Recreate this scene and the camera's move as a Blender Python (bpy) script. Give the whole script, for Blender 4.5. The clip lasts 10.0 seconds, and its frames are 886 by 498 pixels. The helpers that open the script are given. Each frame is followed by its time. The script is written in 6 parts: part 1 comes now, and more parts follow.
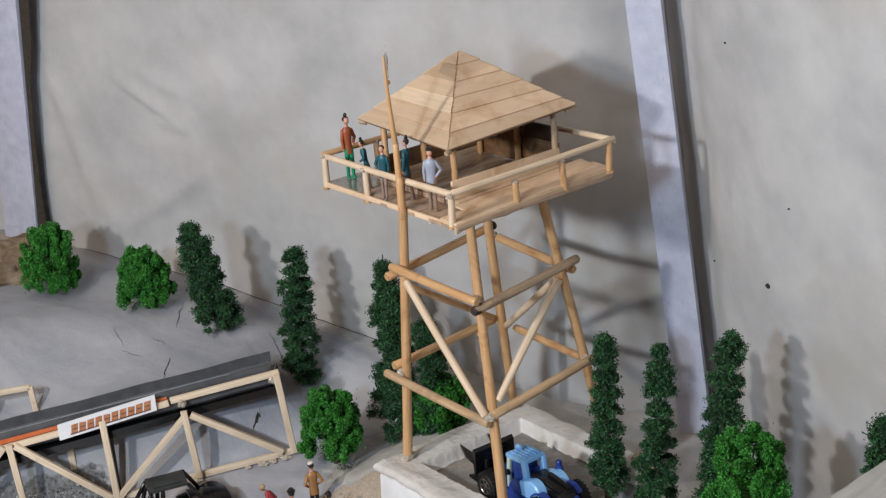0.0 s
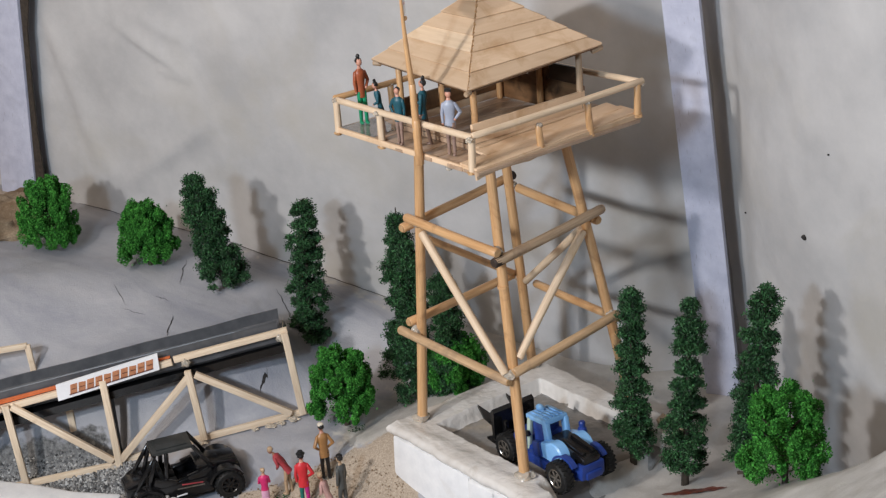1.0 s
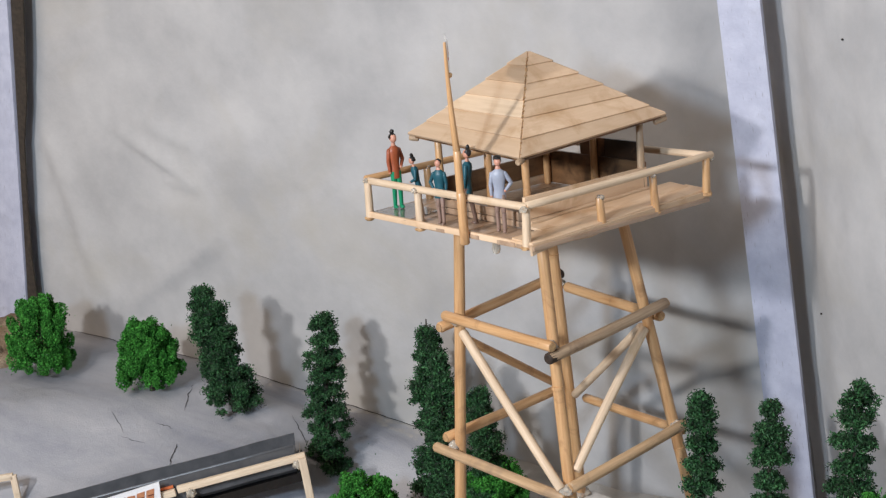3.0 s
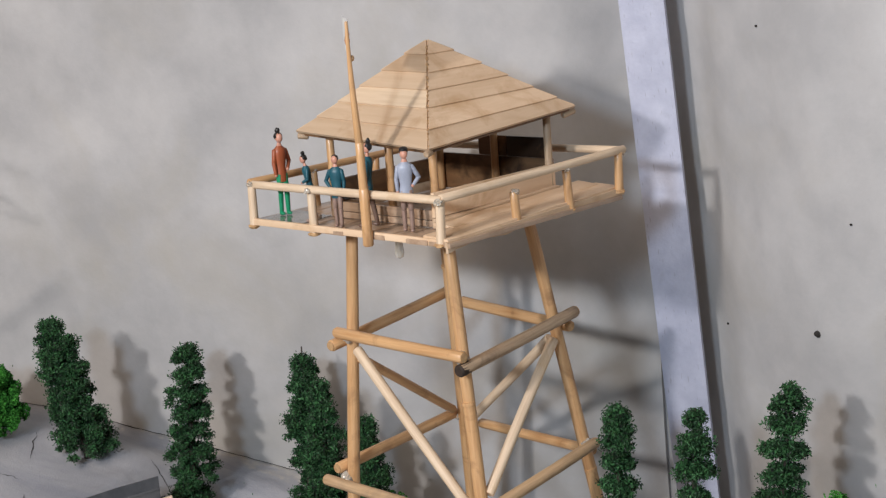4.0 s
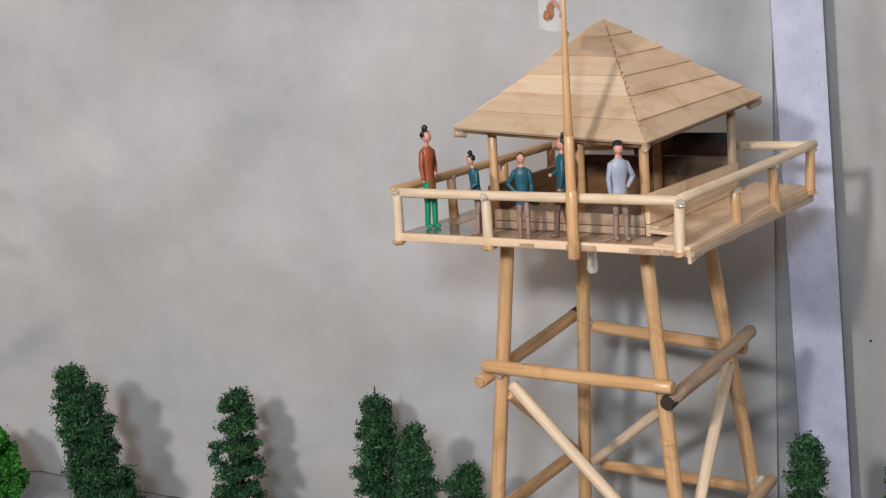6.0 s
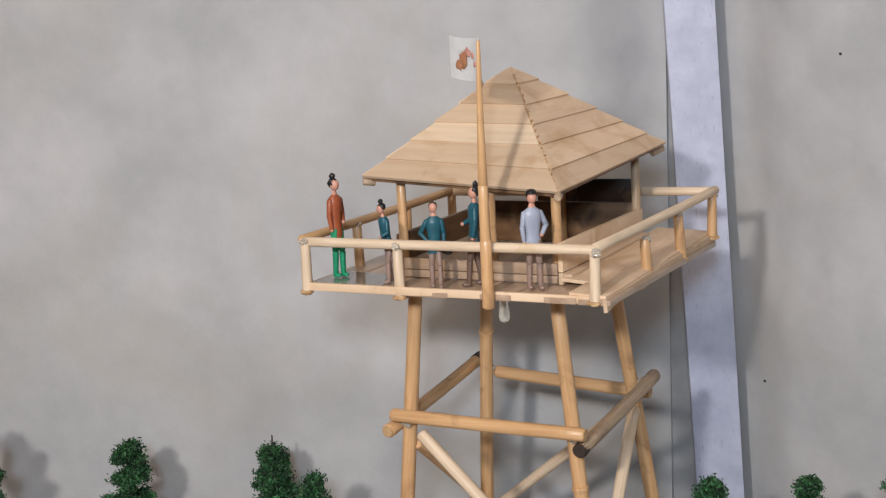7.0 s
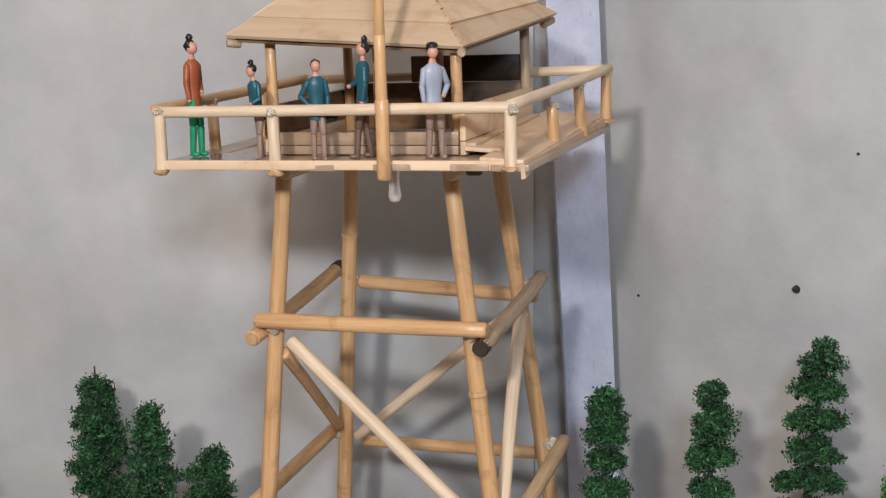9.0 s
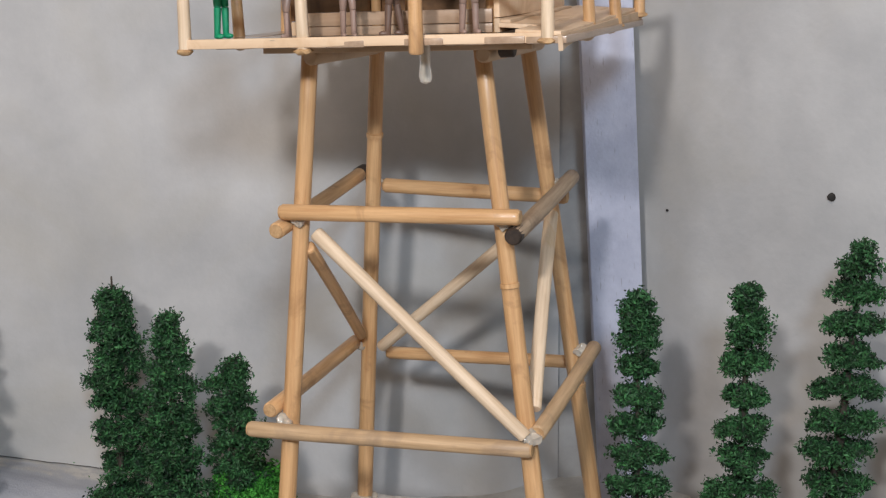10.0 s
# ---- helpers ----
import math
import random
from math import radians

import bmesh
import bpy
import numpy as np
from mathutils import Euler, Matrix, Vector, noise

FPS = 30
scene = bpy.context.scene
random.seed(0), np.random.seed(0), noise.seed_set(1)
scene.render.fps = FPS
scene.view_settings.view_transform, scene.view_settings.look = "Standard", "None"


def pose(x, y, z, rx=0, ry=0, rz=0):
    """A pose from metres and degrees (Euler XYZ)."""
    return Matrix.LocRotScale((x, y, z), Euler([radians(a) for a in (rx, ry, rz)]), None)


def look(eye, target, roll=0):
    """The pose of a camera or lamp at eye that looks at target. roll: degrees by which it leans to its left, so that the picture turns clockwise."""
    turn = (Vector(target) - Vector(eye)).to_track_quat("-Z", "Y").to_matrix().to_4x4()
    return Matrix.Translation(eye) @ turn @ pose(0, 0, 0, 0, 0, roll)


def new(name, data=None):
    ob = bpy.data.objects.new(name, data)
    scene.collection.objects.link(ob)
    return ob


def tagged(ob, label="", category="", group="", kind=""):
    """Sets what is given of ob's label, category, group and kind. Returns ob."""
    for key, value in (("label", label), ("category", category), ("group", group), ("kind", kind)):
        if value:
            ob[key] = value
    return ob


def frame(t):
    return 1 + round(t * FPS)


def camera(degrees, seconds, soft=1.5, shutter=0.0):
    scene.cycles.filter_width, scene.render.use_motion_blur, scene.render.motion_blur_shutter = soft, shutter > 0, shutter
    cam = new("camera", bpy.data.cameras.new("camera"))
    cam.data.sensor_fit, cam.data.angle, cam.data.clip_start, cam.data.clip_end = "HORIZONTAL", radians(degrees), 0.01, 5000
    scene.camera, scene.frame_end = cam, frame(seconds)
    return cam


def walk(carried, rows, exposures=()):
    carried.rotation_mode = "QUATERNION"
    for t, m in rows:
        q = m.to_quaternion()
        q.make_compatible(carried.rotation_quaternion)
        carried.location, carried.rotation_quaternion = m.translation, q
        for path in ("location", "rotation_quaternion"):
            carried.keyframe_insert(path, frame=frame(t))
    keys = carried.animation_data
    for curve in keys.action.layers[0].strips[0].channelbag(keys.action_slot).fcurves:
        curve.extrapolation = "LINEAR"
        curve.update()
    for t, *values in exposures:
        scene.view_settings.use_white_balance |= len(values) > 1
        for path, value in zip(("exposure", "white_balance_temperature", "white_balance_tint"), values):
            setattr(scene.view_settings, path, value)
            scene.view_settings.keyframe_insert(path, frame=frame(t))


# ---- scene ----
cam = camera(31.54, 10.0, soft=1.3)
PATH = [
    (0, (0.40260, -0.55908, 0.37496), (0.17733, -0.25921, 0.23593), -4.81),
    (0.1, (0.39972, -0.55662, 0.37414), (0.17497, -0.25709, 0.23356), -4.81),
    (0.2, (0.39687, -0.55421, 0.37321), (0.17184, -0.25548, 0.23136), -4.80),
    (0.3, (0.39407, -0.55188, 0.37208), (0.16889, -0.25382, 0.22906), -4.80),
    (0.4, (0.39134, -0.54968, 0.37064), (0.16633, -0.25156, 0.22746), -4.79),
    (0.5, (0.38871, -0.54764, 0.36878), (0.16324, -0.24935, 0.22671), -4.79),
    (0.6, (0.38620, -0.54578, 0.36643), (0.16077, -0.24734, 0.22461), -4.79),
    (0.7, (0.38382, -0.54402, 0.36360), (0.15878, -0.24540, 0.22152), -4.79),
    (0.8, (0.38155, -0.54221, 0.36032), (0.15578, -0.24452, 0.21746), -4.79),
    (0.9, (0.37941, -0.54024, 0.35663), (0.15414, -0.24279, 0.21251), -4.79),
    (1, (0.37739, -0.53799, 0.35257), (0.15253, -0.24086, 0.20715), -4.79),
    (1.2, (0.37361, -0.53238, 0.34376), (0.14875, -0.23509, 0.19865), -4.80),
    (1.5, (0.36758, -0.52191, 0.33251), (0.14299, -0.22584, 0.18452), -4.82),
    (1.7, (0.36274, -0.51448, 0.32870), (0.13738, -0.21938, 0.17993), -4.86),
    (1.8, (0.36026, -0.51121, 0.32769), (0.13373, -0.21577, 0.18140), -4.88),
    (2, (0.35580, -0.50680, 0.32635), (0.12946, -0.21077, 0.18097), -4.92),
    (2.2, (0.35231, -0.50518, 0.32434), (0.12340, -0.20632, 0.18910), -4.93),
    (2.3, (0.35048, -0.50486, 0.32228), (0.12101, -0.20379, 0.19307), -4.93),
    (2.4, (0.34827, -0.50475, 0.31907), (0.11820, -0.20161, 0.19587), -4.94),
    (2.5, (0.34541, -0.50473, 0.31435), (0.11433, -0.20050, 0.19584), -4.94),
    (2.7, (0.33737, -0.50610, 0.30155), (0.10316, -0.20005, 0.19440), -4.98),
    (3.8, (0.27472, -0.48945, 0.26304), (0.07936, -0.15026, 0.18070), -4.28),
    (3.9, (0.26961, -0.48897, 0.25794), (0.07918, -0.14672, 0.17672), -4.22),
    (4, (0.26336, -0.48886, 0.25349), (0.07817, -0.14382, 0.17192), -4.17),
    (4.5, (0.21120, -0.48930, 0.24753), (0.03623, -0.13793, 0.17055), -4.30),
    (4.6, (0.20207, -0.48849, 0.24692), (0.02841, -0.13632, 0.17064), -4.28),
    (4.8, (0.18711, -0.48319, 0.24520), (0.02011, -0.12785, 0.16877), -4.25),
    (4.9, (0.18046, -0.47948, 0.24438), (0.01725, -0.12233, 0.16820), -4.24),
    (5, (0.17379, -0.47559, 0.24380), (0.01443, -0.11653, 0.16844), -4.22),
    (5.1, (0.16675, -0.47213, 0.24352), (0.01148, -0.11115, 0.16877), -4.17),
    (5.2, (0.15921, -0.47059, 0.24332), (0.01005, -0.10706, 0.16849), -4.12),
    (6.3, (0.08796, -0.47254, 0.23707), (-0.02465, -0.09578, 0.16381), -3.55),
    (6.4, (0.08759, -0.47381, 0.23814), (-0.02128, -0.09567, 0.16635), -3.45),
    (6.5, (0.08745, -0.47481, 0.24024), (-0.01684, -0.09557, 0.16744), -3.35),
    (6.6, (0.08686, -0.47458, 0.24197), (-0.01209, -0.09368, 0.17038), -3.33),
    (6.7, (0.08572, -0.47396, 0.24313), (-0.00867, -0.09186, 0.17177), -3.30),
    (6.8, (0.08411, -0.47307, 0.24383), (-0.00728, -0.09012, 0.17314), -3.28),
    (7, (0.07973, -0.47098, 0.24426), (-0.00433, -0.08635, 0.17362), -3.23),
    (7.1, (0.07711, -0.46997, 0.24426), (-0.00528, -0.08494, 0.17381), -3.14),
    (7.2, (0.07442, -0.46892, 0.24422), (-0.00482, -0.08309, 0.17457), -3.05),
    (7.3, (0.07187, -0.46771, 0.24413), (-0.00488, -0.08128, 0.17498), -2.96),
    (7.4, (0.06967, -0.46621, 0.24394), (-0.00375, -0.07929, 0.17390), -2.87),
    (7.5, (0.06802, -0.46429, 0.24364), (0.00146, -0.07606, 0.17401), -2.78),
    (7.6, (0.06704, -0.46187, 0.24300), (0.00877, -0.07250, 0.17235), -2.71),
    (7.7, (0.06645, -0.45908, 0.24182), (0.01605, -0.06876, 0.17031), -2.64),
    (7.8, (0.06587, -0.45607, 0.24010), (0.02191, -0.06462, 0.17060), -2.56),
    (7.9, (0.06492, -0.45303, 0.23784), (0.02484, -0.06125, 0.16784), -2.49),
    (8, (0.06323, -0.45011, 0.23502), (0.02645, -0.05807, 0.16463), -2.42),
    (8.1, (0.06052, -0.44745, 0.23168), (0.02811, -0.05521, 0.16024), -2.38),
    (8.2, (0.05698, -0.44500, 0.22795), (0.02754, -0.05254, 0.15649), -2.34),
    (8.3, (0.05291, -0.44271, 0.22400), (0.02650, -0.04980, 0.15385), -2.30),
    (8.4, (0.04859, -0.44050, 0.22000), (0.02496, -0.04748, 0.14945), -2.26),
    (8.5, (0.04431, -0.43829, 0.21611), (0.02305, -0.04507, 0.14589), -2.22),
    (8.7, (0.03679, -0.43367, 0.20904), (0.01854, -0.04046, 0.13791), -2.18),
    (8.8, (0.03373, -0.43119, 0.20575), (0.01587, -0.03822, 0.13323), -2.16),
    (8.9, (0.03126, -0.42857, 0.20254), (0.01365, -0.03569, 0.12951), -2.14),
    (9, (0.02944, -0.42578, 0.19934), (0.01262, -0.03233, 0.12927), -2.12),
    (9.1, (0.02831, -0.42285, 0.19609), (0.01245, -0.02898, 0.12819), -2.11),
    (9.2, (0.02769, -0.42004, 0.19282), (0.01296, -0.02609, 0.12506), -2.09),
    (9.3, (0.02737, -0.41764, 0.18958), (0.01182, -0.02388, 0.12094), -2.08),
    (9.4, (0.02712, -0.41598, 0.18640), (0.01085, -0.02237, 0.11710), -2.06),
    (9.5, (0.02672, -0.41536, 0.18333), (0.00919, -0.02219, 0.11185), -2.05),
    (10, (0.02091, -0.41896, 0.16960), (0.00338, -0.02563, 0.09901), -2.02),
]
walk(cam, [(t, look(eye, target, roll)) for t, eye, target, roll in PATH], [(0, -0.07, 6330, 9), (1, 0, 6400, 10), (1.6, 0.13, 6370, 9.5), (2.1, 0.24, 6290, 9), (2.6, 0.22, 6290, 9), (3.6, 0.05, 6400, 11), (4.2, -0.01, 6500, 11), (7, -0.06, 6510, 11), (8, -0.06, 6620, 12), (10, 0, 6450, 10)])

# ---------------------------------------------------------------- world and lights
world = bpy.data.worlds.new("room_air")
scene.world = world
world.use_nodes = True
world.node_tree.nodes["Background"].inputs[0].default_value = (1.0, 0.95, 0.91, 1)
world.node_tree.nodes["Background"].inputs[1].default_value = 0.05
CM = 0.01


def lamp(name, eye, target, size, watts, colour):
    data = bpy.data.lights.new(name, "AREA")
    data.shape, data.size, data.energy, data.color = "DISK", size * CM, watts, colour
    ob = new(name, data)
    ob.matrix_world = look([c * CM for c in eye], [c * CM for c in target])
    return ob


# a work lamp beside the camera, a cooler one to its right, and an unseen warm lamp added to fill the shadows
lamp("work_lamp", (-9.5, -67, 38), (-4, 2, 9), 4.0, 2.80, (0.99, 0.955, 0.93))
lamp("desk_lamp", (8.5, -67, 36.5), (0, 2, 9), 7.0, 2.08, (0.66, 0.82, 1.0))
lamp("fill_lamp", (-20, -125, 152), (-8, 0, 0), 110, 15.6, (1.0, 0.83, 0.69))

# ---------------------------------------------------------------- materials


def material(name, dark, light, scale=200.0, rough=0.6, bump=0.2, detail=6.0, fine=0.0, metal=0.0, stretch=None,
             stain=None, stain_scale=30.0, stain_at=(0.55, 0.75), gloss=0.5, jitter=0.0, coat=0.0, alpha=1.0, trans=0.0, flecks=None):
    """A surface with grain at one scale, blotches at a larger one, and relief. stretch: grain along the piece."""
    m = bpy.data.materials.new(name)
    m.use_nodes = True
    nt = m.node_tree
    b = nt.nodes["Principled BSDF"]

    def node(kind, **sets):
        n = nt.nodes.new(kind)
        for k, v in sets.items():
            n.inputs[k].default_value = v
        return n

    link = nt.links.new
    if stretch:
        src = node("ShaderNodeAttribute")
        src.attribute_name = "grain"
        mp = node("ShaderNodeMapping", Scale=stretch)
        link(src.outputs["Vector"], mp.inputs["Vector"])
        where = mp.outputs["Vector"]
    else:
        src = node("ShaderNodeTexCoord")
        where = src.outputs["Object"]
    n1 = node("ShaderNodeTexNoise", Scale=1.0 if stretch else scale, Detail=detail, Roughness=0.62)
    link(where, n1.inputs["Vector"])
    ramp = nt.nodes.new("ShaderNodeMapRange")
    ramp.inputs["From Min"].default_value, ramp.inputs["From Max"].default_value = 0.32, 0.68
    link(n1.outputs["Fac"], ramp.inputs["Value"])
    mix = node("ShaderNodeMix")
    mix.data_type = "RGBA"
    mix.inputs[6].default_value, mix.inputs[7].default_value = (*dark, 1), (*light, 1)
    link(ramp.outputs["Result"], mix.inputs[0])
    colour = mix.outputs[2]
    tc = node("ShaderNodeTexCoord")
    if stain:
        n2 = node("ShaderNodeTexNoise", Scale=stain_scale, Detail=5.0, Roughness=0.6, Distortion=0.6)
        link(tc.outputs["Object"], n2.inputs["Vector"])
        r2 = nt.nodes.new("ShaderNodeMapRange")
        r2.inputs["From Min"].default_value, r2.inputs["From Max"].default_value = stain_at
        link(n2.outputs["Fac"], r2.inputs["Value"])
        mx = node("ShaderNodeMix")
        mx.data_type = "RGBA"
        mx.inputs[7].default_value = (*stain, 1)
        link(r2.outputs["Result"], mx.inputs[0])
        link(colour, mx.inputs[6])
        colour = mx.outputs[2]
    if jitter:
        oi = nt.nodes.new("ShaderNodeObjectInfo")
        mr = nt.nodes.new("ShaderNodeMapRange")
        mr.inputs["To Min"].default_value, mr.inputs["To Max"].default_value = 1 - jitter, 1 + jitter * 0.6
        link(oi.outputs["Random"], mr.inputs["Value"])
        hs = nt.nodes.new("ShaderNodeHueSaturation")
        link(mr.outputs["Result"], hs.inputs["Value"])
        link(colour, hs.inputs["Color"])
        colour = hs.outputs["Color"]
    if flecks:
        gi = nt.nodes.new("ShaderNodeNewGeometry")
        fr = nt.nodes.new("ShaderNodeMapRange")
        fr.inputs["To Min"].default_value, fr.inputs["To Max"].default_value = flecks
        link(gi.outputs["Random Per Island"], fr.inputs["Value"])
        fh = nt.nodes.new("ShaderNodeHueSaturation")
        link(fr.outputs["Result"], fh.inputs["Value"])
        link(colour, fh.inputs["Color"])
        colour = fh.outputs["Color"]
    link(colour, b.inputs["Base Color"])
    b.inputs["Roughness"].default_value = rough
    b.inputs["Metallic"].default_value = metal
    b.inputs["Specular IOR Level"].default_value = gloss
    b.inputs["Coat Weight"].default_value = coat
    b.inputs["Coat Roughness"].default_value = 0.15
    b.inputs["Alpha"].default_value = alpha
    b.inputs["Transmission Weight"].default_value = trans
    if bump:
        bp = node("ShaderNodeBump", Strength=bump, Distance=0.0006)
        if fine:
            n3 = node("ShaderNodeTexNoise", Scale=fine, Detail=4.0)
            link(tc.outputs["Object"], n3.inputs["Vector"])
            ad = node("ShaderNodeMath")
            link(n1.outputs["Fac"], ad.inputs[0])
            link(n3.outputs["Fac"], ad.inputs[1])
            link(ad.outputs[0], bp.inputs["Height"])
        else:
            link(n1.outputs["Fac"], bp.inputs["Height"])
        link(bp.outputs["Normal"], b.inputs["Normal"])
    return m


M = {}
M["bamboo"] = material("bamboo", (0.50, 0.270, 0.117), (0.70, 0.432, 0.215), stretch=(50, 900, 900), rough=0.42, bump=0.25,
                       stain=(0.29, 0.15, 0.065), stain_scale=75, stain_at=(0.56, 0.76), jitter=0.12, coat=0.15)
M["pale_stick"] = material("pale_stick", (0.60, 0.44, 0.29), (0.77, 0.605, 0.435), stretch=(60, 900, 900), rough=0.55, bump=0.3,
                           stain=(0.55, 0.36, 0.18), stain_scale=90, stain_at=(0.6, 0.85), jitter=0.06)
M["craft_plank"] = material("craft_plank", (0.61, 0.425, 0.27), (0.71, 0.52, 0.35), stretch=(30, 300, 300), rough=0.6, bump=0.25,
                            stain=(0.44, 0.25, 0.11), stain_scale=60, stain_at=(0.52, 0.82), jitter=0.24)
M["pale_plank"] = material("pale_plank", (0.66, 0.48, 0.31), (0.80, 0.62, 0.44), stretch=(35, 420, 420), rough=0.6, bump=0.25,
                           stain=(0.55, 0.35, 0.18), stain_scale=60, stain_at=(0.6, 0.9), jitter=0.08)
M["deck_plank"] = material("deck_plank", (0.34, 0.225, 0.15), (0.50, 0.355, 0.245), stretch=(35, 420, 420), rough=0.3, bump=0.25,
                           stain=(0.30, 0.19, 0.11), stain_scale=80, stain_at=(0.5, 0.8), jitter=0.10, coat=0.3)
# brown board with black blotches; the hut's inner shade is put into its colour
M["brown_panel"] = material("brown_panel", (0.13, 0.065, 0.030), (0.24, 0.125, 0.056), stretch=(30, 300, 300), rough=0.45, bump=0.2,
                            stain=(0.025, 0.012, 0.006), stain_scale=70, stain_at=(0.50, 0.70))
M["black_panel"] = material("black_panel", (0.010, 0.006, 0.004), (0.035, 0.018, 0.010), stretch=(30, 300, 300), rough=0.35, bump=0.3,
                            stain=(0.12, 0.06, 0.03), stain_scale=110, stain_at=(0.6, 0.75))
M["burnt_end"] = material("burnt_end", (0.012, 0.009, 0.007), (0.05, 0.03, 0.02), scale=500, rough=0.6)
M["weathered_stick"] = material("weathered_stick", (0.30, 0.20, 0.12), (0.48, 0.35, 0.23), stretch=(50, 900, 900), rough=0.5, bump=0.3,
                                stain=(0.14, 0.09, 0.06), stain_scale=60, stain_at=(0.55, 0.8))
M["worn_bamboo"] = material("worn_bamboo", (0.40, 0.26, 0.14), (0.60, 0.41, 0.24), stretch=(50, 900, 900), rough=0.5, bump=0.3,
                            stain=(0.26, 0.18, 0.12), stain_scale=55, stain_at=(0.5, 0.75))
M["cut_end"] = material("cut_end", (0.34, 0.19, 0.085), (0.56, 0.36, 0.18), scale=700, rough=0.7)
M["truss_stick"] = material("truss_stick", (0.62, 0.48, 0.34), (0.80, 0.665, 0.50), stretch=(60, 900, 900), rough=0.55, bump=0.3,
                            stain=(0.48, 0.33, 0.18), stain_scale=80, stain_at=(0.6, 0.85), jitter=0.08)
M["canvas"] = material("canvas", (0.400, 0.396, 0.398), (0.528, 0.519, 0.514), scale=22, rough=0.85, bump=0.2, fine=420, gloss=0.2,
                       stain=(0.43, 0.405, 0.36), stain_scale=11, stain_at=(0.50, 0.80))
M["board"] = material("board", (0.46, 0.48, 0.60), (0.57, 0.59, 0.71), scale=120, rough=0.5, bump=0.3, fine=900,
                      stain=(0.38, 0.39, 0.47), stain_scale=60, stain_at=(0.58, 0.85))


def fleck_board(m):
    """Short dark dashes along the grain where the whitewash has worn off."""
    nt = m.node_tree
    b = nt.nodes["Principled BSDF"]
    was = b.inputs["Base Color"].links[0].from_socket
    at = nt.nodes.new("ShaderNodeAttribute")
    at.attribute_name = "grain"
    mp = nt.nodes.new("ShaderNodeMapping")
    mp.inputs["Scale"].default_value = (200, 1500, 1500)
    n = nt.nodes.new("ShaderNodeTexNoise")
    n.inputs["Scale"].default_value, n.inputs["Detail"].default_value = 1.0, 2.0
    r = nt.nodes.new("ShaderNodeMapRange")
    r.inputs["From Min"].default_value, r.inputs["From Max"].default_value, r.inputs["To Max"].default_value = 0.66, 0.72, 0.45
    x = nt.nodes.new("ShaderNodeMix")
    x.data_type = "RGBA"
    x.inputs[7].default_value = (0.22, 0.21, 0.25, 1)
    for a, c in ((at.outputs["Vector"], mp.inputs["Vector"]), (mp.outputs["Vector"], n.inputs["Vector"]), (n.outputs["Fac"], r.inputs["Value"]),
                 (r.outputs["Result"], x.inputs[0]), (was, x.inputs[6]), (x.outputs[2], b.inputs["Base Color"])):
        nt.links.new(a, c)


